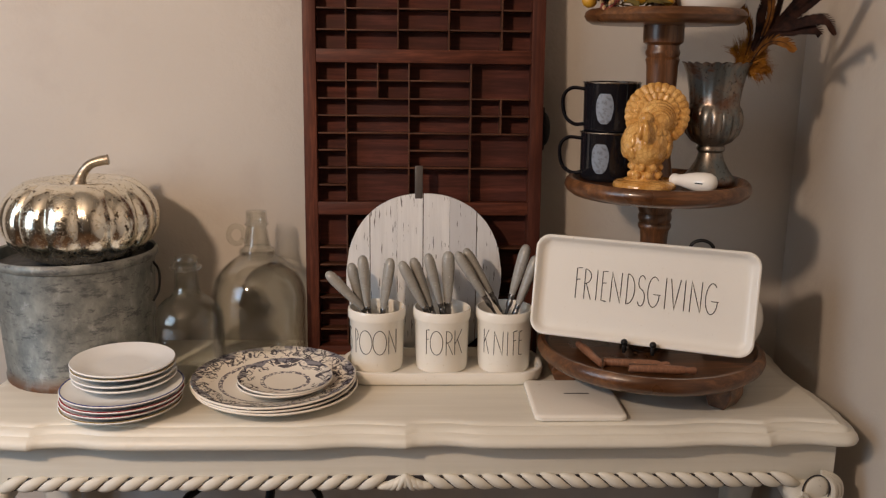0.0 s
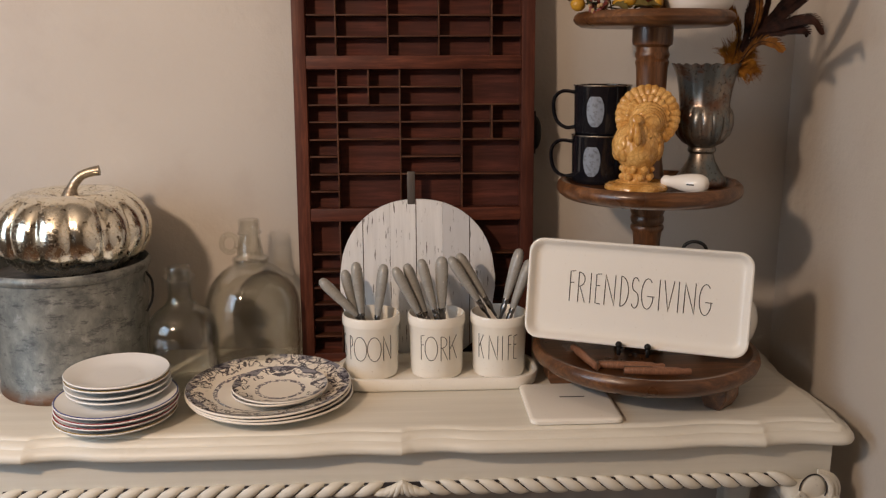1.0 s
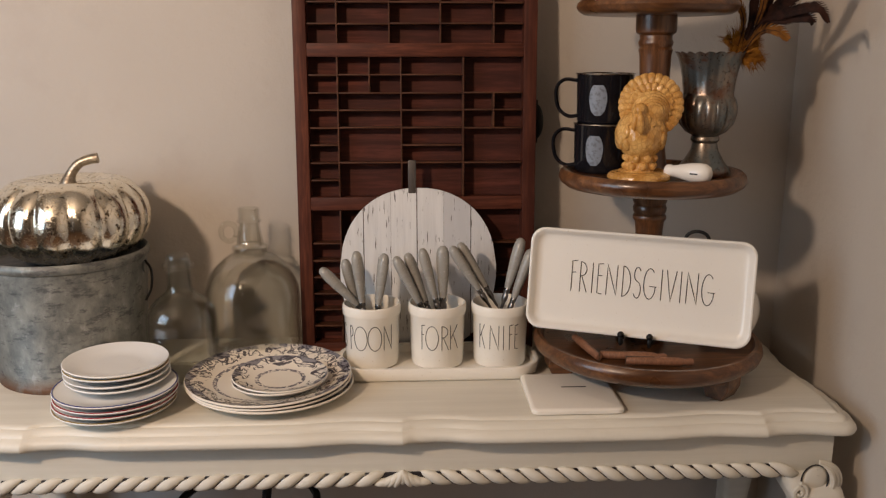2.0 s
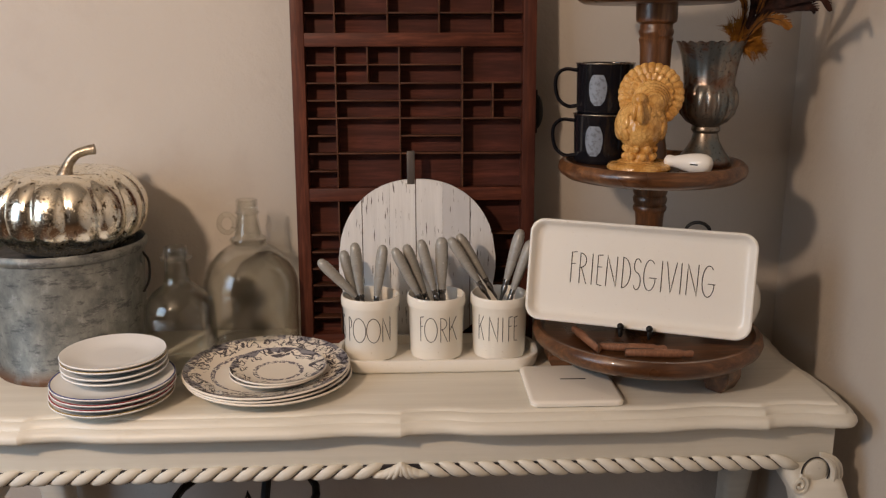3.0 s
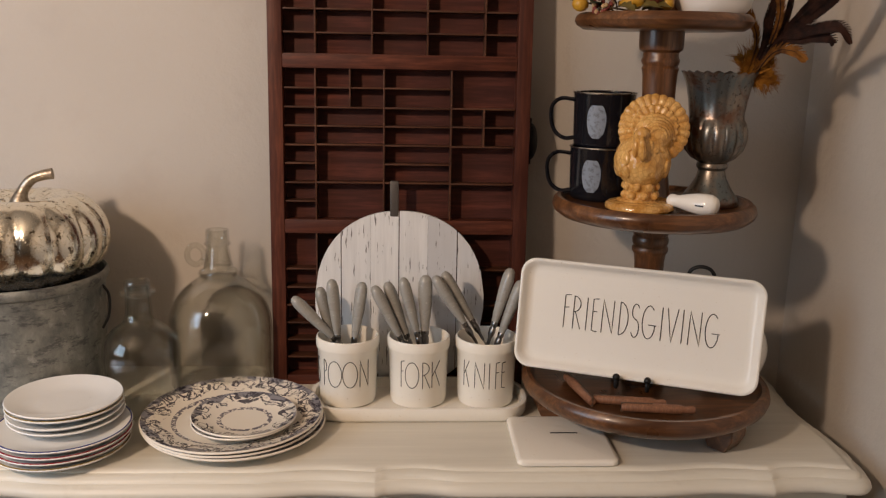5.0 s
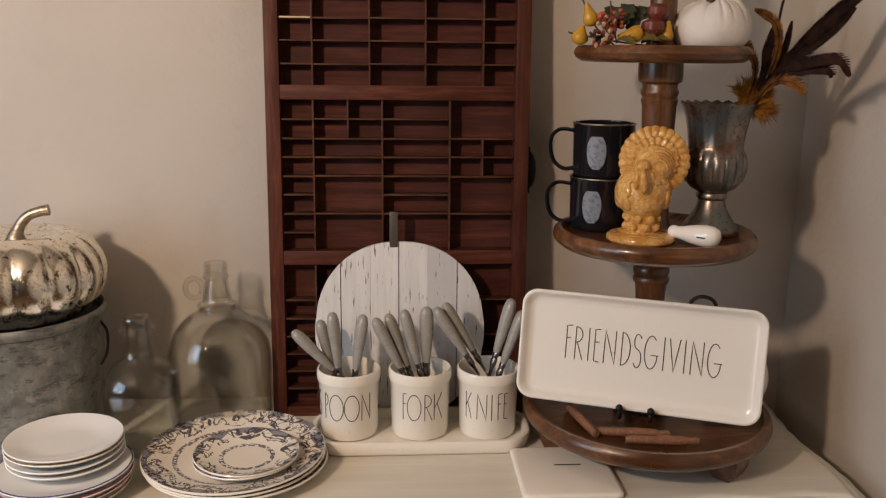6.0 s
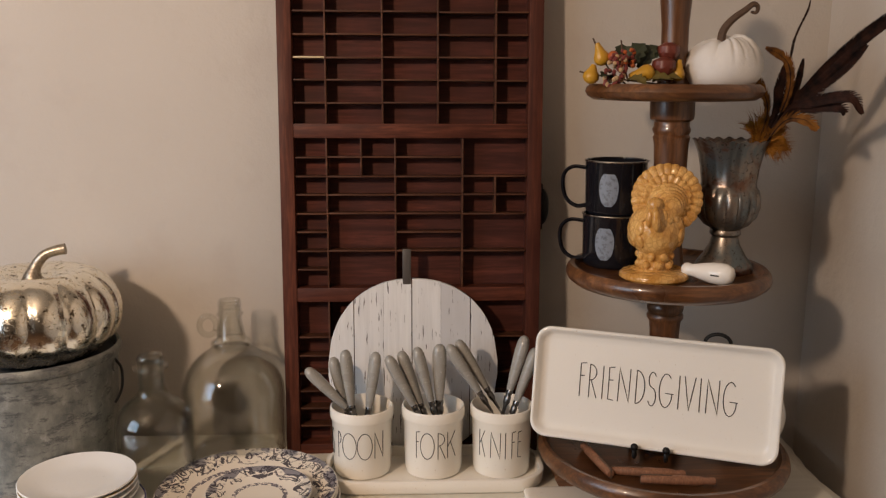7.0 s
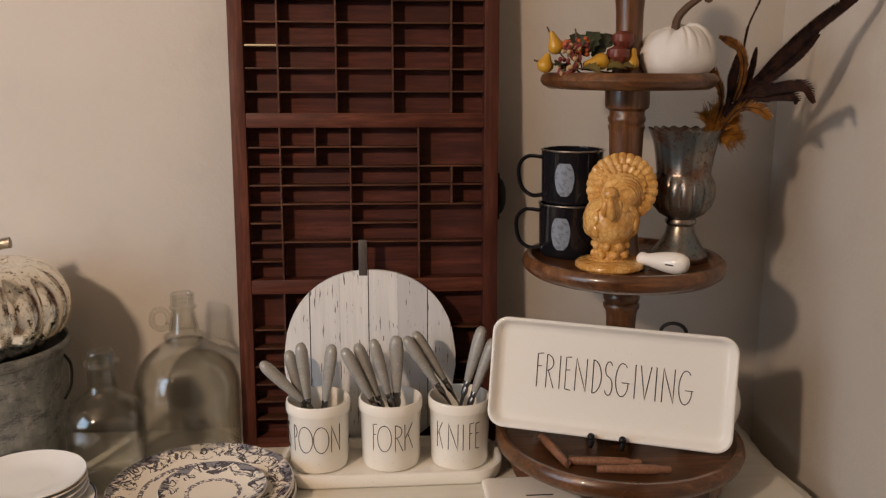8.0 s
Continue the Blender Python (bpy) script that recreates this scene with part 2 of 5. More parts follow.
M_CREAMWARE = glazed("plain_creamware", (0.82, 0.77, 0.68), (0.66, 0.58, 0.46), 0.13, 0.03)
M_BIGP = transfer("printed_dinner_plate", 0.097, 0.129, 0.084)
M_SMALLP = transfer("printed_saucer", 0.052, 0.0735, 0.036)
M_CREAM = glazed("cream_stoneware", (0.86, 0.825, 0.745), (0.70, 0.64, 0.53), 0.13, 0.02)
M_WHITE = glazed("white_stoneware", (0.85, 0.83, 0.775), (0.70, 0.66, 0.58), 0.10, 0.02)
M_INK = plain("black_lettering", (0.02, 0.018, 0.018), 0.5)
M_GREY = glazed("grey_pearl_handle", (0.36, 0.35, 0.32), (0.5, 0.49, 0.46), 0.25, 0.12)
M_STEEL = plain("tarnished_steel", (0.22, 0.21, 0.20), 0.28, 1.0)
M_BOARD = painted_board()
M_TIN = plain("dull_grey_tin", (0.12, 0.105, 0.095), 0.5, 0.5)
M_ENAM = glazed("black_enamel", (0.012, 0.012, 0.016), (0.03, 0.03, 0.03), 0.10, 0.2)
M_RIM = plain("bare_steel_rim", (0.55, 0.53, 0.50), 0.25, 1.0)
n = Nodes("pale_grey_print", 0.4)
n.colour(n.mix(n.ramp(n.noise(n.coord(), 170, 4, 0.6), (0.48, 0), (0.62, 0.6)), (0.21, 0.24, 0.29), (0.05, 0.055, 0.07)))
M_DECAL = n.m
n = Nodes("amber_glaze", 0.15)
amber = n.mix(n.ramp(n.noise(n.coord(), 38, 4), (0.35, 0), (0.65, 1)), (0.53, 0.265, 0.062), (0.76, 0.47, 0.165))
vein = n.ramp(n.cells(n.coord((1, 1, 0.7)), 150, "DISTANCE_TO_EDGE"), (0.0, 0.34), (0.16, 0))
n.colour(n.mix(vein, amber, (0.30, 0.11, 0.018)))
n.bump(n.math("ADD", n.cells(n.coord((1, 1, 0.7)), 120), n.math("MULTIPLY", n.noise(n.coord(), 150, 3), 0.5)), 0.6, 0.0022)
M_AMBER = n.m
M_CLOTH = plain("white_linen", (0.74, 0.72, 0.69), 0.9, 0.0, 0.12, 60, 0.4)
M_TWIG = plain("brown_twig", (0.11, 0.065, 0.04), 0.8, 0.0, 0.4, 90, 0.5)
M_YELL = plain("yellow_gourd_skin", (0.58, 0.31, 0.025), 0.4, 0.0, 0.3, 70)
M_ORNG = plain("orange_berry_skin", (0.50, 0.12, 0.03), 0.35, 0.0, 0.3, 80)
M_RUST = plain("rust_red_skin", (0.17, 0.035, 0.02), 0.45, 0.0, 0.4, 60)
M_BERRY = plain("dark_red_berry", (0.22, 0.045, 0.035), 0.35, 0.0, 0.5, 120)
M_KERN = plain("tan_kernel", (0.50, 0.33, 0.17), 0.5)
M_LEAF = plain("dark_green_leaf", (0.035, 0.045, 0.02), 0.6, 0.0, 0.5, 50)
M_LEAF2 = plain("olive_leaf", (0.17, 0.13, 0.03), 0.6, 0.0, 0.5, 50)
M_QUILL = feather_mat("dark_brown_feather", (0.005, 0.003, 0.003), (0.034, 0.013, 0.008))
M_RUSSET = feather_mat("russet_feather", (0.05, 0.020, 0.007), (0.22, 0.09, 0.016))
M_OCHRE = feather_mat("ochre_down", (0.13, 0.042, 0.006), (0.33, 0.14, 0.016))

# ---- mesh helpers ----


def to_object(name, bm, material, smooth=40):
    me = bpy.data.meshes.new(name)
    bmesh.ops.recalc_face_normals(bm, faces=bm.faces)
    bm.to_mesh(me)
    bm.free()
    if smooth:
        me.shade_smooth()
        me.set_sharp_from_angle(angle=radians(smooth))
    me.materials.append(material)
    return new(name, me)


def fused(name, bm, material, grain):
    """Melt overlapping shapes into one skin, as in a cast and glazed piece."""
    rough_ob = to_object(name, bm, material, 0)
    mod = rough_ob.modifiers.new("melt", "REMESH")
    mod.mode, mod.voxel_size = "VOXEL", grain
    me = bpy.data.meshes.new_from_object(rough_ob.evaluated_get(bpy.context.evaluated_depsgraph_get()))
    bpy.data.objects.remove(rough_ob)
    me.name = name
    me.shade_smooth()
    if not me.materials:
        me.materials.append(material)
    return new(name, me)


def part(name, bm, material, parent, label="", smooth=40):
    ob = to_object(name, bm, material, smooth)
    ob.parent = parent
    return tagged(ob, label)


def thing(name, m, label, category, group="", kind=""):
    ob = new(name)
    ob.empty_display_size = 0.02
    ob.matrix_basis = m
    return tagged(ob, label, category, group, kind)


def piece(name, mesh, parent, m):
    """One more object on a mesh that alike pieces share."""
    ob = new(name, mesh)
    ob.parent = parent
    ob.matrix_basis = m
    return ob


def box(bm, x0, x1, y0, y1, z0, z1, bevel=0.0):
    r = bmesh.ops.create_cube(bm, size=1, matrix=Matrix.Translation(((x0 + x1) / 2, (y0 + y1) / 2, (z0 + z1) / 2)) @ Matrix.Diagonal((x1 - x0, y1 - y0, z1 - z0, 1)))
    if bevel:
        es = {e for v in r["verts"] for e in v.link_edges}
        bmesh.ops.bevel(bm, geom=list(es), offset=bevel, segments=2, affect="EDGES", profile=0.6)
    return bm


def block(x0, x1, y0, y1, z0, z1, bevel=0.0):
    return box(bmesh.new(), x0, x1, y0, y1, z0, z1, bevel)


def lathe(profile, n=48, shape=None, bm=None, m=None):
    """Turn (radius, height) points round z. shape(angle, radius, height) may change the radius."""
    bm = bm or bmesh.new()
    rings = []
    for r, z in profile:
        if r < 1e-6:
            rings.append([bm.verts.new((0, 0, z))])
            continue
        ring = []
        for k in range(n):
            a = 2 * math.pi * k / n
            q = shape(a, r, z) if shape else (r, z)
            ring.append(bm.verts.new((q[0] * math.cos(a), q[0] * math.sin(a), q[1])))
        rings.append(ring)
    for a, b in zip(rings, rings[1:]):
        for k in range(n):
            j = (k + 1) % n
            vs = [a[k % len(a)], a[j % len(a)], b[j % len(b)], b[k % len(b)]]
            vs = list(dict.fromkeys(vs))
            if len(vs) > 2:
                bm.faces.new(vs)
    if m:
        bmesh.ops.transform(bm, matrix=m, verts=[v for ring in rings for v in ring])
    return bm


def tube(points, radius, n=8, bm=None, flat=1.0):
    """A rod along points; radius a number or one for each point."""
    bm = bm or bmesh.new()
    pts = [Vector(p) for p in points]
    rad = radius if isinstance(radius, (list, tuple)) else [radius] * len(pts)
    up, rings = None, []
    for i, p in enumerate(pts):
        d = (pts[min(i + 1, len(pts) - 1)] - pts[max(i - 1, 0)]).normalized()
        if up is None:
            up = d.orthogonal().normalized()
        up = (up - d * up.dot(d)).normalized()
        side = d.cross(up)
        rings.append([bm.verts.new(p + rad[i] * (math.cos(2 * math.pi * k / n) * up + flat * math.sin(2 * math.pi * k / n) * side)) for k in range(n)])
    for a, b in zip(rings, rings[1:]):
        for k in range(n):
            bm.faces.new((a[k], a[(k + 1) % n], b[(k + 1) % n], b[k]))
    bm.faces.new(rings[0])
    bm.faces.new(rings[-1])
    return bm


def ball(bm, c, r, squash=(1, 1, 1), n=10, m=None):
    q = Matrix.Translation(c) @ (m or Matrix()) @ Matrix.Diagonal((r * squash[0], r * squash[1], r * squash[2], 1))
    bmesh.ops.create_uvsphere(bm, u_segments=n + 2, v_segments=n, radius=1, matrix=q)
    return bm


def curve_through(points, steps=6):
    """Catmull-Rom points through a few points."""
    p = [Vector(q) for q in points]
    p = [2 * p[0] - p[1]] + p + [2 * p[-1] - p[-2]]
    out = []
    for i in range(1, len(p) - 2):
        for k in range(steps):
            t = k / steps
            a, b, c, d = p[i - 1], p[i], p[i + 1], p[i + 2]
            out.append(0.5 * (2 * b + (c - a) * t + (2 * a - 5 * b + 4 * c - d) * t * t + (3 * b - a - 3 * c + d) * t ** 3))
    out.append(p[-2])
    return out


def rounded(w, h, r, n=8):
    """Outline of a rounded rectangle about the origin."""
    out = []
    for cx, cy, a0 in ((w / 2 - r, h / 2 - r, 0), (-w / 2 + r, h / 2 - r, 90), (-w / 2 + r, -h / 2 + r, 180), (w / 2 - r, -h / 2 + r, 270)):
        for k in range(n + 1):
            a = radians(a0 + 90 * k / n)
            out.append((cx + r * math.cos(a), cy + r * math.sin(a)))
    return out


def loft(loops, bm=None, cap=True):
    """Skin a stack of closed loops that have as many points each."""
    bm = bm or bmesh.new()
    rings = [[bm.verts.new(p) for p in lp] for lp in loops]
    n = len(rings[0])
    for a, b in zip(rings, rings[1:]):
        for k in range(n):
            bm.faces.new((a[k], a[(k + 1) % n], b[(k + 1) % n], b[k]))
    if cap:
        bm.faces.new(rings[0])
        bm.faces.new(rings[-1])
    return bm


# thin hand-drawn capitals: strokes in a box one wide and one high
def arc(cx, cy, rx, ry, a0, a1, n=10):
    return [(cx + rx * math.cos(radians(a0 + (a1 - a0) * k / n)), cy + ry * math.sin(radians(a0 + (a1 - a0) * k / n))) for k in range(n + 1)]


GLYPH = {}
GLYPH["I"] = [[(0.5, 0), (0.5, 1)]]
GLYPH["F"] = [[(0.1, 0), (0.1, 1), (0.95, 1.03)], [(0.1, 0.62), (0.75, 0.64)]]
GLYPH["E"] = [[(0.95, 1.0), (0.1, 0.98), (0.1, 0.02), (0.95, 0.0)], [(0.1, 0.6), (0.8, 0.61)]]
GLYPH["N"] = [[(0.02, 0), (0.05, 1), (0.95, 0), (0.98, 1)]]
GLYPH["V"] = [[(0.0, 1), (0.5, 0), (1.0, 1)]]
GLYPH["K"] = [[(0.1, 0), (0.1, 1)], [(0.95, 1), (0.12, 0.45)], [(0.4, 0.62), (1.0, 0)]]
GLYPH["O"] = [arc(0.5, 0.5, 0.5, 0.5, 90, 450, 18)]
GLYPH["D"] = [[(0.1, 0), (0.1, 1)], arc(0.1, 0.5, 0.85, 0.5, 90, -90)]
GLYPH["P"] = [[(0.1, 0), (0.1, 1)], arc(0.1, 0.76, 0.8, 0.24, 90, -90)]
GLYPH["R"] = GLYPH["P"] + [[(0.3, 0.52), (1.0, 0)]]
GLYPH["S"] = [arc(0.5, 0.77, 0.42, 0.23, 30, 235, 9) + arc(0.5, 0.26, 0.45, 0.27, 65, -150, 10)]
GLYPH["G"] = [arc(0.52, 0.5, 0.5, 0.5, 50, 330, 14) + [(0.98, 0.42)], [(0.5, 0.42), (1.1, 0.42)]]


def lettering(letters, height, place, thick):
    """All strokes of a word as one mesh: (letter, left, width) each; place(u, v) gives the point on the surface."""
    bm = bmesh.new()
    for ch, left, width in letters:
        for stroke in GLYPH[ch]:
            pts = []
            for (a, b), (c, d) in zip(stroke, stroke[1:]):
                for j in range(3):
                    pts.append((a + (c - a) * j / 3, b + (d - b) * j / 3))
            pts.append(stroke[-1])
            tube([place(left + u * width, v * height) for u, v in pts], thick, 5, bm)
    return bm


# ---- the room ----
W, E, S, N, H = ROOM


def slab(name, x0, x1, y0, y1, z0, z1, material, label, category):
    return tagged(to_object(name, block(x0, x1, y0, y1, z0, z1), material, 0), label, category, kind="structure")


slab("floor", W - 0.1, E + 0.1, S - 0.1, N + 0.1, -0.06, 0, M_FLOOR, "dark oak floor of the room", "floor")
slab("ceiling", W - 0.1, E + 0.1, S - 0.1, N + 0.1, H, H + 0.08, M_CEIL, "unseen ceiling, dulled to cut bounced light", "ceiling")
slab("wall_north", W - 0.1, E + 0.1, N, N + 0.1, 0, H, M_WALL, "greige painted wall with lightly uneven plaster", "wall")
slab("wall_east", E, E + 0.1, S, N, 0, H, M_WALL, "greige painted side wall in shade", "wall")
slab("wall_south", W - 0.1, E + 0.1, S - 0.1, S, 0, H, M_FAR, "unseen taupe wall, darkened to cut bounced light", "wall")
bm = bmesh.new()
box(bm, W - 0.1, W, S, -0.30, 0, H)
box(bm, W - 0.1, W, 0.80, N, 0, H)
box(bm, W - 0.1, W, -0.30, 0.80, 0, 0.80)
box(bm, W - 0.1, W, -0.30, 0.80, 2.10, H)
tagged(to_object("wall_west", bm, M_FAR, 0), "unseen taupe wall with a window opening, darkened to cut bounced light", "wall", kind="structure")
win = thing("window_1", pose(W, 0.25, 0.80), "white sash window with small panes in daylight", "window", kind="structure")
bm = bmesh.new()
box(bm, -0.08, 0.0, -0.55, -0.50, 0, 1.3)
box(bm, -0.08, 0.0, 0.50, 0.55, 0, 1.3)
box(bm, -0.08, 0.0, -0.50, 0.50, 0, 0.05)
box(bm, -0.08, 0.0, -0.50, 0.50, 1.25, 1.3)
part("window_frame", bm, M_TRIM, win)
for k in range(1, 4):
    part("muntin", block(-0.05, -0.025, -0.5 + k * 0.25 - 0.01, -0.5 + k * 0.25 + 0.01, 0.05, 1.25), M_TRIM, win)
for k in range(1, 4):
    part("muntin", block(-0.055, -0.02, -0.5, 0.5, 0.05 + k * 0.3 - 0.01, 0.05 + k * 0.3 + 0.01), M_TRIM, win)
for nm, a in (("baseboard", (W, E - 0.012, N - 0.012, N, 0, 0.1)), ("baseboard", (E - 0.012, E, S, N, 0, 0.1))):
    tagged(to_object(nm, block(*a, 0.003), M_TRIM, 0), "white painted baseboard along the wall", "baseboard", kind="structure")

# ---- console table ----
TOP = 0.80
TX0, TX1 = -0.760, 0.624
CUSPS = (-0.613, -0.066, 0.477)


def front_line(x):
    """How far the table's front swings in or out at x: each cusp stands proud of a hollow on either side."""
    y = 1.1570
    for q in CUSPS:
        d = x - q
        if 0 <= d < 0.17:
            y += 0.0080 * min(1, d / 0.010) * (1 - d / 0.17) ** 1.5 + 0.0065 * math.sin(math.pi * min(1, d / 0.12)) ** 2
        elif -0.15 < d < 0:
            y += 0.0010 + 0.0070 * math.sin(math.pi * -d / 0.15) ** 1.5
    return y


def table_outline(inset):
    """The top's edge, drawn in by inset: front left to right, then round the back."""
    r = 0.03
    pts = []
    x = TX0 + r
    xs = []
    while x < TX1 - r:
        xs.append(x)
        x += 0.0125
    xs = sorted(xs + [q - 0.001 for q in CUSPS] + [q + 0.001 for q in CUSPS] + [TX1 - r])
    q, ri = max(r, inset + 0.001), max(r - inset, 0.001)
    draw_in = (TX1 - TX0 - 2 * q) / (TX1 - TX0 - 2 * r)
    mid = (TX0 + TX1) / 2
    for x in xs:
        pts.append((mid + (x - mid) * draw_in, front_line(x) + inset))
    yc = front_line(TX1 - r) + r
    y0 = yc - r + q + 0.002
    for k in range(1, 8):
        a = radians(-90 + 90 * k / 8)
        pts.append((TX1 - q + ri * math.cos(a), yc - r + q + ri * math.sin(a)))
    for k in range(0, 60):
        y = y0 + (1.572 - y0) * k / 59
        carved = 0.0022 * abs(math.sin((y - yc) * 62)) * (1 if inset < 0.03 else 0.3)
        pts.append((TX1 - inset + 0.006 * math.sin((y - yc) * 21) + carved, y))
    for k in range(0, 24):
        y = 1.572 + (y0 - 1.572) * k / 23
        pts.append((TX0 + inset - 0.006 * math.sin((y - yc) * 21), y))
    for k in range(7, 0, -1):
        a = radians(-90 - 90 * k / 8)
        pts.append((TX0 + q + ri * math.cos(a), yc - r + q + ri * math.sin(a)))
    return pts


table = thing("console_table", pose(0, 0, 0), "cream painted console table with carved rope apron and moulded top", "console table")
prof = [(0.060, 0.7665), (0.008, 0.7680), (0.002, 0.7708), (0.0, 0.7760), (0.002, 0.7820), (0.008, 0.7862), (0.014, 0.788), (0.015, 0.7905), (0.018, 0.794), (0.024, 0.7955), (0.029, 0.796), (0.030, 0.798), (0.034, TOP), (0.040, TOP)]
part("tabletop", loft([[(x, y, z) for x, y in table_outline(i)] for i, z in prof]), M_TABLE, table, "cream painted top with a stepped serpentine edge", 50)
AX0, AX1, AY = -0.735, 0.598, 1.196
bm = bmesh.new()
box(bm, AX0, AX1, AY - 0.003, AY + 0.02, 0.700, 0.7660, 0.002)
part("apron", bm, M_TABLE, table, "flat painted apron")
for xs in (AX0 + 0.012, AX1 - 0.032):
    part("side_apron", block(xs, xs + 0.02, AY + 0.03, 1.53, 0.700, 0.7660, 0.002), M_TABLE, table)
part("back_apron", block(AX0 + 0.03, AX1 - 0.03, 1.54, 1.558, 0.700, 0.7660, 0.002), M_TABLE, table)
# dark strip behind the twists, visible through their gaps
part("rope_bed", block(AX0 + 0.075, AX1 - 0.082, AY - 0.0060, AY + 0.012, 0.6920, 0.7125, 0.002), M_GROOVE, table, "dark strip behind the rope twists")
tw = bmesh.new()
q = curve_through([(-0.0250, 0.002, -0.0108), (-0.0120, -0.003, -0.0068), (0, -0.0060, 0), (0.0120, -0.003, 0.0068), (0.0250, 0.002, 0.0108)], 3)
tube(q, [0.0020, 0.0048, 0.0070, 0.0084, 0.0094, 0.0101, 0.0104, 0.0101, 0.0094, 0.0084, 0.0070, 0.0048, 0.0020], 10, tw)
bmesh.ops.scale(tw, vec=(1, 0.72, 0.86), verts=tw.verts)
twist = part("twist", tw, M_CARVE, table)
PITCH, ROPE_Y, ROPE_Z = 0.0298, AY - 0.004, 0.7030
twist.matrix_basis = pose(-0.118, ROPE_Y, ROPE_Z)
# thin dark line laid in the cut between neighbouring twists
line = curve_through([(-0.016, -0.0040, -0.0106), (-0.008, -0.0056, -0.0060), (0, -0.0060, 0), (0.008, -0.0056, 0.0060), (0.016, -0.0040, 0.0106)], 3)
groove = part("wax_groove", tube(line, [0.0005] + [0.0011] * (len(line) - 2) + [0.0005], 6), M_GROOVE, table, "dark line between two twists")
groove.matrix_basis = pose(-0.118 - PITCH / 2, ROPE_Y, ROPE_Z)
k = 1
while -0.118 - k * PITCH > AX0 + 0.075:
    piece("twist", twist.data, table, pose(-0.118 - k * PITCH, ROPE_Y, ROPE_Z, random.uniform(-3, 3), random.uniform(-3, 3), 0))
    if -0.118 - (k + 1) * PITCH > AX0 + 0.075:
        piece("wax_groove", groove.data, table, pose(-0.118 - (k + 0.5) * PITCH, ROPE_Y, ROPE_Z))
    k += 1
k = 0
while -0.014 + k * PITCH < AX1 - 0.075:
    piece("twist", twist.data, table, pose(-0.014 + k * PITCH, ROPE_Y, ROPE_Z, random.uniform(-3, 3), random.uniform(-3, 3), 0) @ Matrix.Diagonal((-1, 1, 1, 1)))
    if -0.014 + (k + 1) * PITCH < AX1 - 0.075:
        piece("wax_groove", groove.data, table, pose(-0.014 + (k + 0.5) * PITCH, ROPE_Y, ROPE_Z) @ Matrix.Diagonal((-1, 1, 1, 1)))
    k += 1
bm = bmesh.new()
for sx in (-1, 1):
    for j in range(4):
        c = (-0.066 + sx * (0.006 + 0.0075 * j), AY - 0.009 + 0.001 * j, 0.7045 - 0.0022 * j)
        ball(bm, c, 0.0160, (1.0, 0.5, 0.42), 8, Matrix.Rotation(sx * radians(62 - 17 * j), 4, "Y"))
ball(bm, (-0.066, AY - 0.010, 0.707), 0.009, (0.7, 0.7, 1.4), 8)
part("leaf_boss", bm, M_CARVE, table, "carved leaf at the middle of the rope")


def leg_line(sx, sy, z):
    """Centre and half-width of a cabriole leg at a height."""
    u = z / 0.70
    if u > 0.88:
        bow = 0.036 * math.sin(math.pi / 2 * (1 - u) / 0.12)
    else:
        bow = -0.020 + 0.028 * (1 + math.cos(math.pi * (0.88 - u) / 0.88))
    half = 0.021 + 0.027 * max(0, (u - 0.5) / 0.5) ** 2
    return sx * bow, sy * bow, half


for cx, cy, sx, sy in ((AX0 + 0.045, AY + 0.040, -1, -1), (AX1 - 0.045, AY + 0.040, 1, -1), (AX0 + 0.045, 1.515, -1, 1), (AX1 - 0.045, 1.515, 1, 1)):
    loops = []
    for k in range(25):
        z = 0.7662 * k / 24
        dx, dy, h = leg_line(sx, sy if sy < 0 else 0.2, min(z, 0.70))
        if z > 0.70:
            h = 0.040
            dx = dy = 0
        loops.append([(cx + dx + px, cy + dy + py, z) for px, py in rounded(2 * h, 2 * h, h * 0.45, 4)])
    part("leg", loft(loops), M_TABLE, table, "carved cabriole leg")
    if sy < 0:
        bm = bmesh.new()
        vx, vy = cx + sx * 0.014, cy - 0.059
        ball(bm, (vx, vy + 0.006, 0.690), 0.0215, (0.95, 0.26, 1.08), 14)
        sp = []
        for j in range(22):
            a = radians(90 + 30 * j)
            rr = 0.016 * (1 - j / 24)
            sp.append((vx - sx * (0.026 + rr * math.cos(a) * 0.8), vy - 0.004, 0.672 + rr * math.sin(a)))
        tube(sp, 0.0036, 6, bm)
        for j in range(3):
            f = []
            for i in range(11):
                a = radians(80 - (138 - 14 * j) * i / 10)
                px, pz = (0.0285 + 0.0085 * j) * math.cos(a), (0.0320 + 0.0050 * j) * math.sin(a)
                f.append((vx + sx * px, vy + 0.004 + 0.0035 * j + 9 * max(0, px - 0.022) ** 2, 0.684 + pz - 0.004 * j))
            tube(f, [0.0016 + 0.0040 * math.sin(math.pi * i / 10) for i in range(11)], 8, bm)
        # thin dark line laid round the boss
        wax = [(vx + 0.0215 * math.cos(a), vy + 0.0030, 0.690 + 0.0245 * math.sin(a)) for a in [radians(210 - 13 * j) for j in range(20)]]
        part("wax_line", tube(wax, 0.0012, 6), M_GROOVE, table, "dark line in the cut round the boss")
        part("knee_carving", bm, M_CARVE, table, "carved acanthus scroll with dark wax in the cuts")

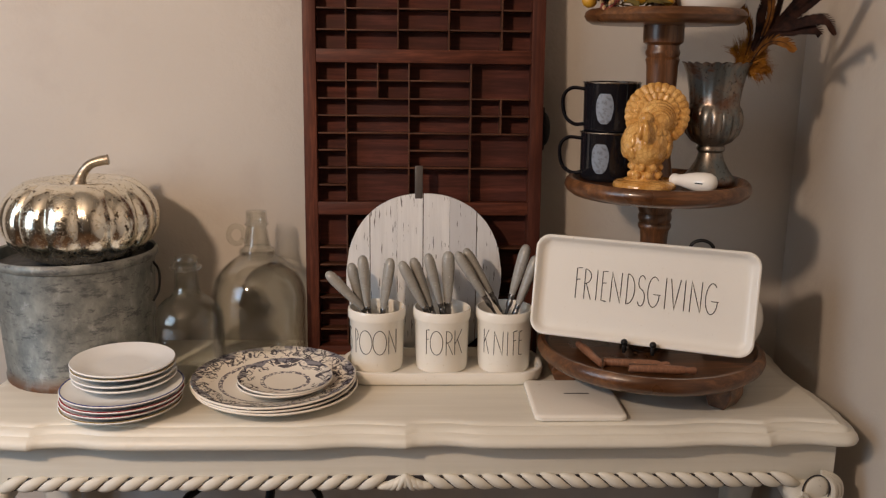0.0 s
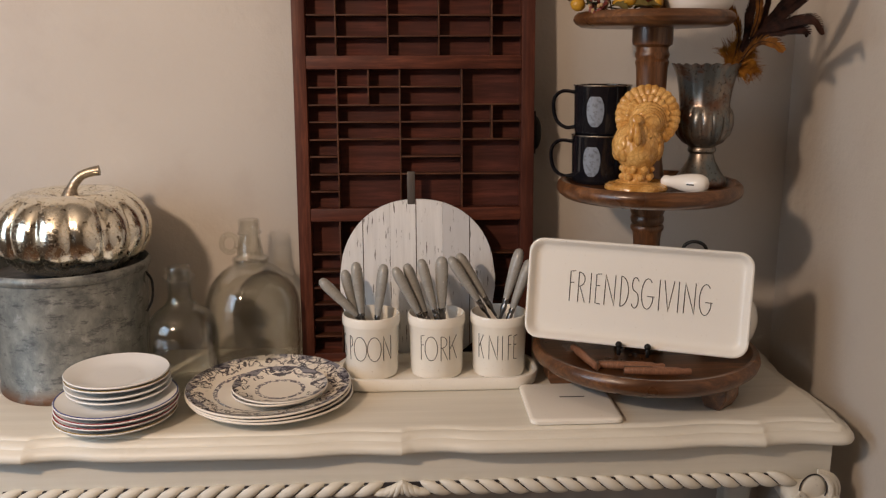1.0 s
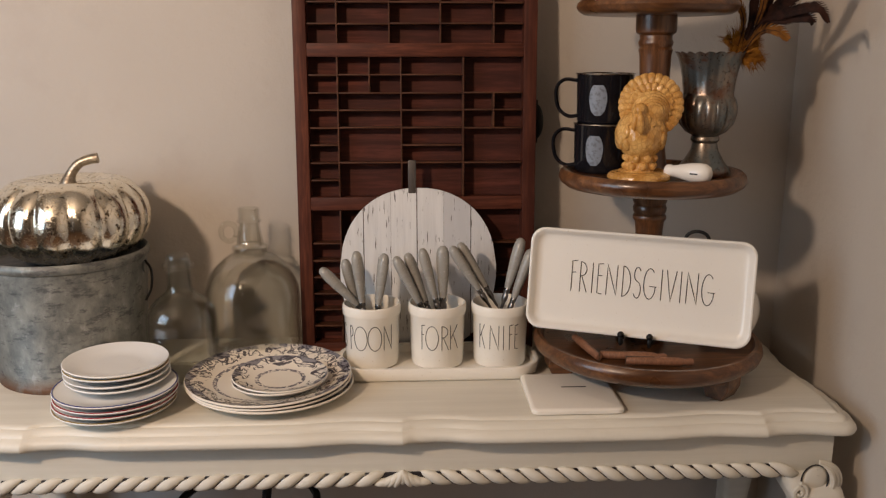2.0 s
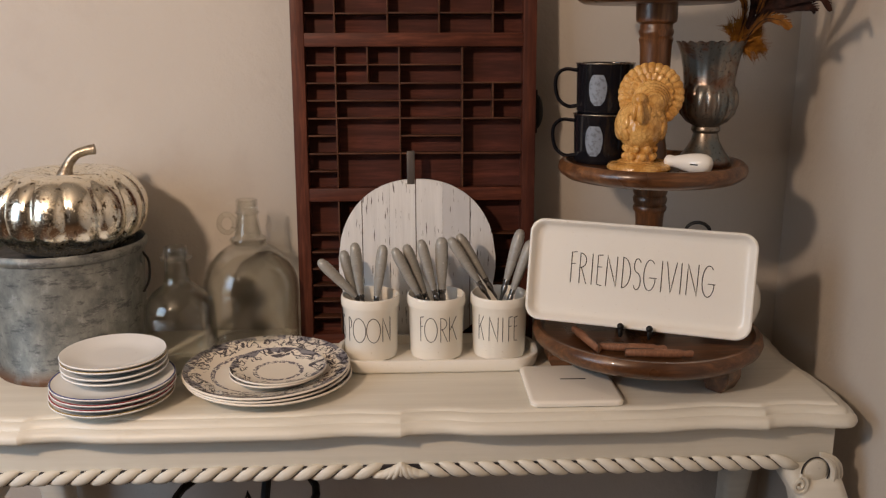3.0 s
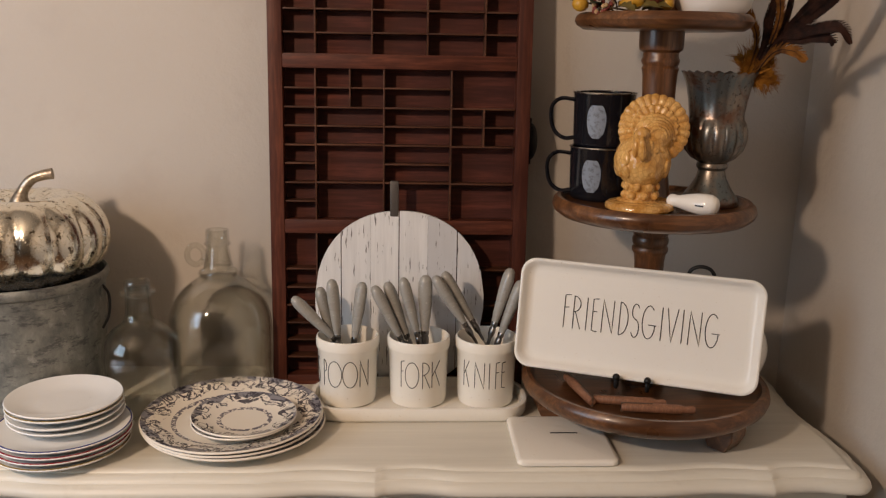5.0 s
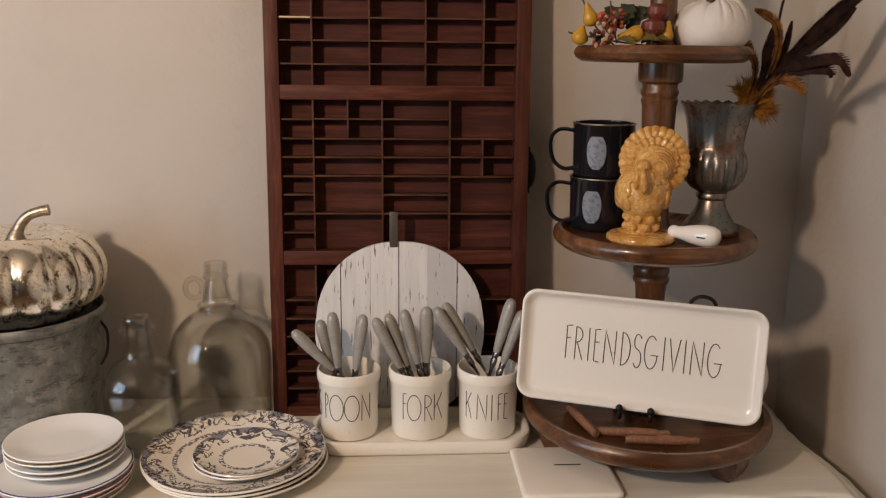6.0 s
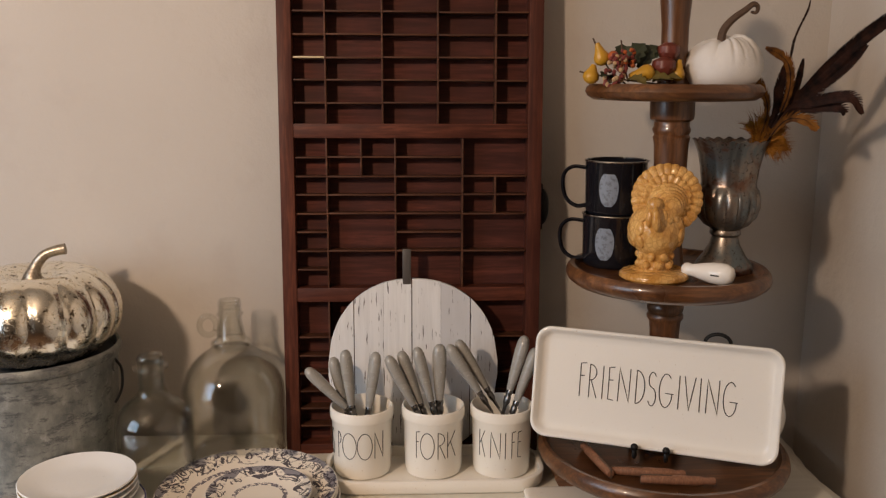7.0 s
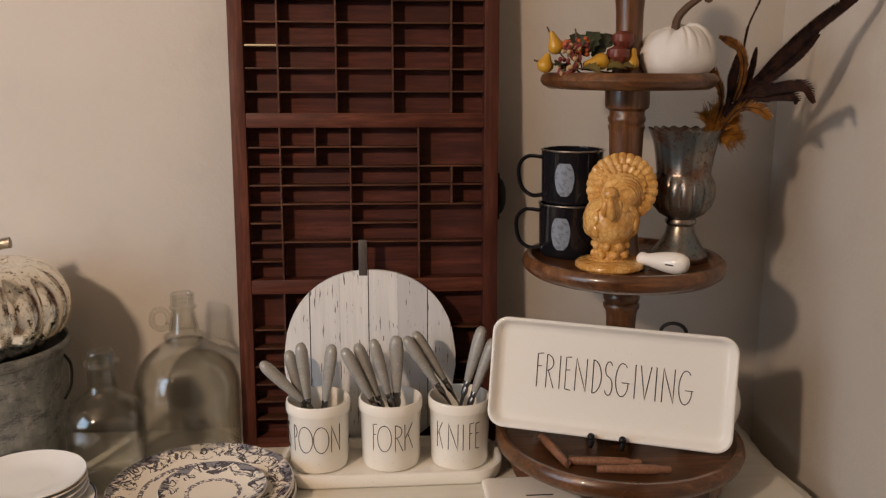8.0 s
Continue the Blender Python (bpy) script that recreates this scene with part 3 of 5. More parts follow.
# iron stand under the table
stand = thing("iron_stand", pose(-0.335, 1.36, 0), "black wrought iron plant stand under the table", "plant stand")
part("ring", tube([(0.12 * math.cos(radians(a)), 0.12 * math.sin(radians(a)), 0.57) for a in range(0, 361, 15)], 0.007, 8), M_IRON, stand)
for a in (80, 200, 320):
    c, s = math.cos(radians(a)), math.sin(radians(a))
    f = curve_through([(0.115 * c, 0.115 * s, 0.575), (0.05 * c, 0.05 * s, 0.40), (0.06 * c, 0.06 * s, 0.2), (0.16 * c, 0.16 * s, 0.006)], 6)
    part("leg", tube(f, 0.0085, 8), M_IRON, stand)
part("brace", tube([(-0.05, 0, 0.42), (0, 0.01, 0.57), (0.06, 0, 0.42)], 0.006, 8), M_IRON, stand)

# ---- type case ----
LEAN_CASE = 2.86
case = thing("type_case", pose(-0.0365, 1.4862, TOP, -LEAN_CASE), "old red-brown wooden printer's type case leaning on the wall", "type case")
HW, ST, DEEP = 0.2095, 0.0228, 0.040
INW = 2 * (HW - ST)
for sx in (-1, 1):
    part("stile", block(min(sx * HW, sx * (HW - ST)), max(sx * HW, sx * (HW - ST)), 0, DEEP, 0, 0.827, 0.0015), M_CASE_V, case)
for z0, z1 in ((0, 0.017), (0.2585, 0.2815), (0.5232, 0.5462), (0.8042, 0.827)):
    part("rail", block(-HW + ST, HW - ST, 0.001, DEEP - 0.002, z0, z1, 0.0015), M_CASE_H, case)
part("back_panel", block(-HW + ST, HW - ST, DEEP - 0.008, DEEP - 0.003, 0.017, 0.8042), M_CASE_B, case, "stained thin back boards")
COLS_MID = (0.0, 0.137, 0.43, 0.72, 1.0)


def slat_up(fx, z0, z1, t=0.0028):
    x = -INW / 2 + fx * INW
    part("divider", block(x - t / 2, x + t / 2, 0.003, DEEP - 0.008, z0, z1, 0.0006), M_SLAT, case)


def slat_level(f0, f1, z, material=None, t=0.0028):
    x0, x1 = -INW / 2 + f0 * INW + 0.0014, -INW / 2 + f1 * INW - 0.0014
    dz = random.uniform(-0.0007, 0.0007)
    part("divider", block(x0, x1, 0.0035, DEEP - 0.008, z + dz - t / 2, z + dz + t / 2, 0.0006), material or M_SLAT, case)


# top section: five columns, seven even rows
a, b = 0.5462, 0.8042
cols = (0.0, 0.138, 0.378, 0.614, 0.860, 1.0)
for fx in cols[1:-1]:
    slat_up(fx, a, b)
for k in range(1, 7):
    for j in range(5):
        slat_level(cols[j], cols[j + 1], a + 0.0325 + 0.0352 * (k - 1), M_STRIP if (k, j) == (3, 0) else None)
# middle section: eight rows with joined cells
a, b = 0.2815, 0.5232
row = (b - a) / 8
for fx in COLS_MID[1:-1]:
    slat_up(fx, a, b)
slat_up(0.284, b - 2 * row, b)
slat_up(0.862, b - 4 * row, b - 2 * row)
for j, ks in ((0, (1, 2, 3, 4, 5, 6, 7)), (1, (1, 2, 3, 4, 6)), (2, (1, 2, 3, 4, 5, 6)), (3, (2, 3, 4, 6))):
    for k in ks:
        slat_level(COLS_MID[j], COLS_MID[j + 1], b - k * row)
# bottom section
a, b = 0.017, 0.2585
row = (b - a) / 8
for fx in COLS_MID[1:-1]:
    slat_up(fx, a, b)
for j, ks in ((0, (2, 3, 4, 5, 6, 7)), (1, (2, 4, 6)), (2, (2, 4, 6)), (3, (2, 4, 5, 6))):
    for k in ks:
        slat_level(COLS_MID[j], COLS_MID[j + 1], b - k * row)
bm = bmesh.new()
box(bm, HW, HW + 0.004, 0.008, 0.030, 0.375, 0.45, 0.001)
ball(bm, (HW + 0.004, 0.019, 0.412), 0.030, (0.40, 0.36, 1.0), 14)
part("pull", bm, M_IRON, case, "dark iron drawer pull")

# ---- wooden pumpkin sign ----
sign = thing("pumpkin_sign", pose(-0.035, 1.4735, TOP, -2.6), "whitewashed plank cut-out pumpkin with a grey stem", "wall sign")


def pumpkin_half(x):
    u = min(1, abs(x) / 0.1385)
    return 0.149 * (1 - u ** 2.2) ** (1 / 2.2)


SEAMS = (-0.1385, -0.096, -0.048, -0.002, 0.045, 0.093, 0.1385)
for k in range(6):
    x0, x1 = SEAMS[k] + (0.0008 if k % 2 else 0.0002), SEAMS[k + 1] - (0.0002 if k % 2 else 0.0008)
    xs = [x0 + (x1 - x0) * j / 8 for j in range(9)]
    outline = [(x, 0.150 + pumpkin_half(x)) for x in xs] + [(x, max(0.0, 0.150 - pumpkin_half(x))) for x in reversed(xs)]
    fr = 0.0006 * (k % 2)
    part("plank", loft([[(x, fr, z) for x, z in outline], [(x, 0.008, z) for x, z in outline]]), M_BOARD, sign, smooth=20)
part("stem", block(-0.017, -0.003, -0.001, 0.006, 0.290, 0.348, 0.002), M_TIN, sign, "grey tin stem")

# ---- caddy: tray and three cups ----
tray = bmesh.new()
TW, TD = 0.338, 0.132
loops = []
for grow, z in ((-0.010, 0.0), (-0.003, 0.0015), (0.0, 0.006), (0.002, 0.021), (0.001, 0.0235), (-0.003, 0.0245), (-0.006, 0.0235), (-0.008, 0.0085), (-0.012, 0.0065), (-0.030, 0.006)):
    loops.append([(x, y, z) for x, y in rounded(TW + 2 * grow, TD + 2 * grow, 0.050 + grow, 8)])
tray_ob = to_object("utensil_tray", loft(loops), M_CREAM, 50)
tray_ob.matrix_basis = pose(-0.004, 1.397, TOP)
tagged(tray_ob, "long cream ceramic tray with rounded ends under the cups", "tray")

CUP_Z = TOP + 0.0066
CUP = [(0, 0.0), (0.040, 0.0), (0.0435, 0.002), (0.0450, 0.010), (0.0470, 0.088), (0.0492, 0.091), (0.0498, 0.095), (0.0498, 0.104), (0.0488, 0.1075), (0.0470, 0.1085), (0.0452, 0.1065), (0.0445, 0.090), (0.0425, 0.008), (0.038, 0.005), (0, 0.005)]


def cup(x, y, word, letters):
    ob = thing("utensil_cup", pose(x, y, CUP_Z), "cream ceramic utensil cup lettered %s standing on the tray" % word, "cup", "three lettered cups")
    body = part("body", lathe(CUP, 56), M_CREAM, ob)

    def on(u, v):
        z = 0.0355 + v
        r = 0.0450 + (z - 0.010) * 0.0257 + 0.0002
        return (r * math.sin(u / r), -r * math.cos(u / r), z)

    part("lettering", lettering(letters, 0.0425, on, 0.00060), M_INK, body, "thin black capitals")
    return ob


CUPS = ((-0.1165, 1.414), (-0.0045, 1.412), (0.1035, 1.410))
cup(*CUPS[0], "SPOON", (("S", -0.0625, 0.0105), ("P", -0.0400, 0.0075), ("O", -0.0305, 0.0235), ("O", -0.0056, 0.0235), ("N", 0.0215, 0.0160)))
cup(*CUPS[1], "FORK", (("F", -0.0300, 0.0070), ("O", -0.0220, 0.0220), ("R", 0.0045, 0.0130), ("K", 0.0195, 0.0170)))
cup(*CUPS[2], "KNIFE", (("K", -0.0440, 0.0120), ("N", -0.0225, 0.0160), ("I", 0.0005, 0.0010), ("F", 0.0105, 0.0075), ("E", 0.0208, 0.0075)))

# cutlery: handle up, working end down in the cup
HANDLE = [(0, 0.089), (0.0046, 0.0881), (0.0085, 0.0843), (0.0107, 0.0768), (0.0113, 0.0670), (0.0106, 0.0470), (0.0088, 0.0240), (0.0070, 0.0070), (0.0060, 0.0), (0, 0)]
BOLSTER = [(0, 0.001), (0.0058, 0.001), (0.0066, -0.001), (0.0066, -0.006), (0.0052, -0.009), (0.0066, -0.012), (0.0064, -0.020), (0.0036, -0.026), (0.0028, -0.040), (0, -0.042)]
proto = {}


def cutlery(kind, label, m):
    if kind in proto:
        return copy_thing(proto[kind], m)
    ob = thing(kind, m, label, kind, kind + "s in the cup")
    h = lathe(HANDLE, 16)
    bmesh.ops.scale(h, vec=(1, 0.84, 1), verts=h.verts)
    part("handle", h, M_GREY, ob, "grey pearly plastic handle")
    b = lathe(BOLSTER, 14)
    bmesh.ops.scale(b, vec=(1, 0.75, 1), verts=b.verts)
    part("bolster", b, M_STEEL, ob, "tarnished steel collar")
    e = bmesh.new()
    if kind == "knife":
        box(e, -0.0055, 0.0055, -0.0006, 0.0006, -0.092, -0.036, 0.0004)
    elif kind == "spoon":
        tube([(0, 0, -0.036), (0, 0, -0.066)], 0.0022, 8, e)
        ball(e, (0, 0, -0.079), 0.014, (0.75, 0.16, 1), 10)
    else:
        tube([(0, 0, -0.036), (0, 0, -0.064)], 0.0022, 8, e)
        box(e, -0.007, 0.007, -0.0007, 0.0007, -0.072, -0.062, 0.0005)
        for j in range(4):
            box(e, -0.007 + j * 0.004, -0.005 + j * 0.004, -0.0006, 0.0006, -0.092, -0.071)
    part({"knife": "blade", "spoon": "bowl", "fork": "tines"}[kind], e, M_STEEL, ob)
    proto[kind] = ob
    return ob


def place_cutlery(kind, label, rows):
    for tip, neck in rows:
        tip, neck = Vector(tip), Vector(neck)
        d = (tip - neck).normalized()
        rot = d.to_track_quat("Z", "Y").to_matrix().to_4x4()
        cutlery(kind, label, Matrix.Translation(tip - 0.089 * d) @ rot)


place_cutlery("spoon", "spoon with grey pearl handle standing in the cup", (((-0.201, 1.406, 0.977), (-0.141, 1.412, 0.911)), ((-0.162, 1.430, 0.987), (-0.144, 1.425, 0.915)), ((-0.141, 1.411, 1.005), (-0.132, 1.408, 0.916)), ((-0.093, 1.418, 0.999), (-0.105, 1.412, 0.914))))
place_cutlery("fork", "fork with grey pearl handle standing in the cup", (((-0.076, 1.410, 0.995), (-0.035, 1.406, 0.914)), ((-0.056, 1.427, 0.997), (-0.025, 1.418, 0.915)), ((-0.031, 1.405, 1.010), (-0.009, 1.402, 0.926)), ((0.005, 1.414, 1.012), (0.005, 1.408, 0.927))))
place_cutlery("knife", "table knife with grey pearl handle standing in the cup", (((0.018, 1.408, 1.012), (0.071, 1.406, 0.929)), ((0.033, 1.426, 1.014), (0.081, 1.421, 0.934)), ((0.139, 1.414, 1.024), (0.116, 1.406, 0.943)), ((0.155, 1.407, 1.006), (0.127, 1.402, 0.926))))

# ---- ceramic square ----
card = thing("trinket_tile", pose(0.1995, 1.264, TOP), "flat square cream ceramic tile lying on the table", "tile")
loops = []
for grow, z in ((-0.004, 0), (0, 0.002), (0, 0.007), (-0.0025, 0.0092), (-0.006, 0.0096)):
    loops.append([(x, y, z) for x, y in rounded(0.141 + 2 * grow, 0.150 + 2 * grow, 0.012 + grow, 6)])
body = part("body", loft(loops), M_CREAM, card)
part("lettering_bar", block(-0.012, 0.028, 0.0120, 0.0152, 0.0090, 0.0099), M_INK, body, "thin black printed line")

# ---- plates ----


def plate_profile(r, foot, rise, t):
    return [(0, 0.003), (foot * 0.9, 0.003), (foot, 0.0), (foot * 1.05, 0.003), (r * 0.72, rise * 0.42), (r * 0.985, rise - t * 0.6), (r, rise), (r * 0.985, rise + t * 0.5), (r * 0.72, rise * 0.42 + t), (foot * 1.02, 0.003 + t), (foot * 0.8, 0.0025 + t), (0, 0.0025 + t)]


def plate(name, x, y, z, r, foot, rise, t, material, label, group, tilt=(0, 0), band=None):
    ob = thing(name, pose(x, y, z, tilt[0], tilt[1], random.uniform(0, 360)), label, "plate", group)
    prof = plate_profile(r, foot, rise, t)
    dish = part("dish", lathe(prof, 64), M_CREAMWARE if material in (M_BIGP, M_SMALLP) else material, ob)
    if material in (M_BIGP, M_SMALLP):
        part("printed_face", lathe([(q, h + 0.0003) for q, h in prof[7:]], 64), material, dish, "slate blue printed floral border")
    if band:
        part("rim_line", tube([((r - 0.002) * math.cos(radians(a)), (r - 0.002) * math.sin(radians(a)), rise + t * 0.5 - 0.0006) for a in range(0, 361, 6)], 0.0013, 5), band, dish, "thin coloured rim line")
    return ob


z = TOP
for k, band in enumerate((M_GOLD, M_RED, M_RED, M_BLUE)):
    plate("bread_plate", -0.4995 + random.uniform(-0.003, 0.003), 1.243 + random.uniform(-0.003, 0.003), z, 0.0905, 0.05, 0.0145, 0.003, M_CHINA, "white china bread plate with a coloured rim line in a stack", "stacked white plates", (0, 0), band)
    z += 0.0092
z += 0.001
for k in range(4):
    plate("dessert_plate", -0.501 + random.uniform(-0.002, 0.002), 1.263 + random.uniform(-0.002, 0.002), z, 0.0775, 0.043, 0.0135, 0.0028, M_CHINA, "plain white china dessert plate on the stack", "stacked white plates", (0.6, -0.8), M_GOLD if k == 2 else None)
    z += 0.0078
z = TOP
for k in range(3):
    plate("dinner_plate", -0.276 + random.uniform(-0.002, 0.002), 1.304 + random.uniform(-0.002, 0.002), z, 0.131, 0.075, 0.019, 0.0036, M_BIGP, "cream dinner plate with a slate blue floral border", "stacked printed plates", (0, -1.0))
    z += 0.0066
z += 0.001
for k in range(2):
    plate("saucer", -0.256, 1.276, z, 0.0745, 0.038, 0.0145, 0.003, M_SMALLP, "cream saucer with a slate blue floral border", "stacked printed plates", (0, -1.5))
    z += 0.0062

# ---- bucket and silver pumpkin ----
BX, BY = -0.624, 1.425
bucket = thing("zinc_bucket", pose(BX, BY, TOP), "weathered galvanised bucket with a rolled rim and a rusty foot", "bucket")
part("body", lathe([(0, 0.004), (0.116, 0.004), (0.119, 0.0), (0.121, 0.003), (0.121, 0.010), (0.119, 0.013), (0.1275, 0.190), (0.1275, 0.196), (0.1315, 0.198), (0.1335, 0.203), (0.1325, 0.209), (0.1295, 0.2125), (0.1265, 0.210), (0.1255, 0.20), (0.118, 0.02), (0, 0.02)], 72), M_ZINC, bucket)
# added disc: carries the pumpkin, its dark colour stands for the shaded inside
part("inner_lid", lathe([(0, 0.1875), (0.1245, 0.1875), (0.1245, 0.193), (0, 0.193)], 48), M_INNER_DARK, bucket, "added disc under the pumpkin, coloured dark like the shaded inside")
for sx in (-1, 1):
    part("ear", lathe([(0, -0.002), (0.010, -0.002), (0.010, 0.002), (0, 0.002)], 16, None, None, Matrix.Translation((sx * 0.1275, 0, 0.18)) @ Matrix.Rotation(radians(90), 4, "Y")), M_ZINC, bucket)
part("bail", tube(curve_through([(0.1285, 0, 0.190), (0.139, -0.004, 0.175), (0.139, -0.01, 0.145), (0.130, -0.016, 0.125)], 5), 0.0022, 6), M_IRON, bucket, "thin black wire handle hanging down")
part("bail", tube(curve_through([(-0.1285, 0, 0.190), (-0.137, -0.01, 0.175), (-0.137, -0.03, 0.150)], 5), 0.0022, 6), M_IRON, bucket)

sp = thing("silver_pumpkin", pose(BX + 0.016, BY - 0.001, TOP + 0.193), "ribbed mercury glass pumpkin with a champagne stem", "decorative pumpkin")


def rib(count, depth, power=0.6):
    def f(a, r, z):
        return r * (1 - depth + depth * abs(math.sin(a * count / 2)) ** power), z
    return f


body = []
for k in range(33):
    a = radians(-90 + 178 * k / 32)
    r = 0.1250 * abs(math.cos(a)) ** 0.64
    zz = 0.074 + 0.074 * math.sin(a) * (1 if a < 0 else 0.98)
    if a > 0.9:
        zz -= 0.024 * ((a - 0.9) / 0.66) ** 2
    body.append((max(r, 0.0), zz))
body[0] = (0, 0.0)
part("shell", lathe(body, 168, rib(15, 0.075, 0.5)), M_MERC, sp, "speckled silvered glass ribs")
st = curve_through([(0, 0, 0.120), (0.001, 0, 0.132), (0.006, 0.003, 0.146), (0.018, 0.006, 0.160), (0.034, 0.010, 0.166), (0.047, 0.012, 0.168)], 4)
part("stem", tube(st, [0.021, 0.0175, 0.0150, 0.0135, 0.0120, 0.0105, 0.009, 0.0085, 0.008, 0.008, 0.0078, 0.0078, 0.0076, 0.0076, 0.0076, 0.0078, 0.008, 0.008, 0.0082, 0.0084, 0.0086], 12), M_STEM, sp, "curved champagne metal stem")

# ---- glass bottles ----


def vessel(outer, wall):
    """Outer profile and the inner one that follows it."""
    inner = [(max(r - wall, 0.001), z + (wall if k == 0 else 0)) for k, (r, z) in enumerate(outer)]
    inner[0] = (inner[0][0], outer[0][1] + wall * 1.6)
    return [(0, outer[0][1])] + outer + inner[::-1] + [(0, inner[0][1])]


def smooth_profile(pts, steps=4):
    return [(max(p.x, 0), p.y) for p in curve_through([(r, z, 0) for r, z in pts], steps)]


jug = thing("glass_jug", pose(-0.3305, 1.490, TOP), "empty clear glass gallon jug with a finger loop", "jug")
jp = [(0.070, 0.0)] + smooth_profile([(0.079, 0.004), (0.0835, 0.014), (0.0835, 0.060), (0.0835, 0.100), (0.081, 0.125), (0.070, 0.152), (0.050, 0.174), (0.030, 0.187)], 4)
jp += [(0.0285, 0.1885), (0.0315, 0.191), (0.0325, 0.1945), (0.0310, 0.198), (0.0262, 0.200), (0.0235, 0.203), (0.0205, 0.220), (0.0180, 0.236), (0.0175, 0.240), (0.0212, 0.2415), (0.0215, 0.2440), (0.0180, 0.2465), (0.0192, 0.250), (0.0176, 0.253), (0.0192, 0.2565), (0.0176, 0.2595), (0.0190, 0.2625), (0.0172, 0.266)]
part("body", lathe(vessel(jp, 0.0030), 64), M_JUG, jug)
part("finger_loop", tube([(-0.036 + 0.0135 * math.cos(radians(a)), 0, 0.223 + 0.016 * math.sin(radians(a))) for a in range(-30, 331, 18)], 0.0050, 8), M_JUG, jug, "small glass finger loop")

bot = thing("glass_bottle", pose(-0.431, 1.388, TOP), "empty clear glass jar bottle with a flanged lip", "bottle")
bp = [(0.048, 0.0)] + smooth_profile([(0.054, 0.004), (0.0575, 0.012), (0.0575, 0.060), (0.0570, 0.098), (0.0525, 0.116), (0.040, 0.132), (0.027, 0.142), (0.0205, 0.154), (0.0190, 0.178)], 4)
bp += [(0.0182, 0.186), (0.0182, 0.194), (0.0188, 0.197), (0.0195, 0.204), (0.0180, 0.2075)]
part("body", lathe(vessel(bp, 0.0028), 64), M_GLASS, bot)
part("lip_ring", tube([(0.0222 * math.cos(radians(a)), 0.0222 * math.sin(radians(a)), 0.1895) for a in range(0, 361, 9)], 0.0042, 8), M_GLASS, bot, "thick flanged glass ring")

# ---- tiered stand ----
SX, SY = 0.344, 1.362
stand3 = thing("tiered_stand", pose(SX, SY, TOP), "three-tier turned brown wooden serving stand", "tiered stand")


SAG = Matrix(((1, 0, -0.018, 0.001), (0, 1, 0, 0), (0, 0, 1, 0), (0, 0, 0, 1)))  # the post stands a little out of plumb


def tier(r, z0, z1, floor_z):
    t = z1 - z0
    return [(0, z0), (r - 0.03, z0), (r - 0.012, z0 + 0.001), (r - 0.003, z0 + t * 0.28), (r, z0 + t * 0.55), (r - 0.002, z0 + t * 0.82), (r - 0.007, z1), (r - 0.013, z1 - 0.0005), (r - 0.017, floor_z + 0.003), (r - 0.021, floor_z), (0, floor_z)]


def tray_part(r, z0, z1, fl):
    return part("tier", lathe(tier(r, z0 - TOP, z1 - TOP, fl - TOP), 96, None, None, SAG), M_MANGO, stand3, "round rimmed wooden tray")


R_LOW, R_MID, R_TOP = 0.188, 0.148, 0.1235
Z_LOW, Z_MID, Z_TOP = 0.860, 1.137, 1.402
tray_part(R_LOW, 0.8405, 0.8705, Z_LOW)
tray_part(R_MID, 1.119, 1.147, Z_MID)
tray_part(R_TOP, 1.386, 1.409, Z_TOP)
for a in (-50, 70, 182):
    m = Matrix.Translation((0.145 * math.cos(radians(a)), 0.145 * math.sin(radians(a)), 0)) @ Matrix.Rotation(radians(a), 4, "Z")
    f = loft([[(x, -0.020, z) for x, z in ((-0.030, 0.0408), (0.022, 0.0408), (0.022, 0.020), (0.012, 0.0), (-0.016, 0.0), (-0.018, 0.014))], [(x, 0.020, z) for x, z in ((-0.030, 0.0408), (0.022, 0.0408), (0.022, 0.020), (0.012, 0.0), (-0.016, 0.0), (-0.018, 0.014))]])
    bmesh.ops.bevel(f, geom=f.edges[:], offset=0.0015, segments=1, affect="EDGES")
    bmesh.ops.transform(f, matrix=m, verts=f.verts)
    part("foot", f, M_MANGO, stand3, "bracket-shaped wooden foot", 30)
for prof_z in (
    [(0, 0.060), (0.032, 0.060), (0.033, 0.066), (0.026, 0.074), (0.021, 0.11), (0.0195, 0.17), (0.022, 0.25), (0.0235, 0.262), (0.0265, 0.266), (0.0270, 0.271), (0.0245, 0.275), (0.0265, 0.279), (0.0272, 0.285), (0.0250, 0.290), (0.0275, 0.295), (0.0290, 0.305), (0.0300, 0.319), (0, 0.319)],
    [(0, 0.337), (0.030, 0.337), (0.031, 0.344), (0.024, 0.352), (0.0205, 0.38), (0.0205, 0.42), (0.0225, 0.47), (0.0245, 0.525), (0.0255, 0.530), (0.0265, 0.534), (0.0245, 0.538), (0.0265, 0.542), (0.0270, 0.546), (0.0250, 0.550), (0.0250, 0.556), (0.0305, 0.560), (0.0315, 0.566), (0.0315, 0.586), (0, 0.586)],
    [(0, 0.602), (0.023, 0.602), (0.0235, 0.610), (0.0200, 0.620), (0.0185, 0.650), (0.0190, 0.690), (0.0215, 0.720), (0.0225, 0.735), (0.020, 0.750), (0.012, 0.762), (0, 0.765)],
):
    part("post", lathe(prof_z, 40, None, None, SAG), M_MANGO_V, stand3, "turned beaded wooden post")

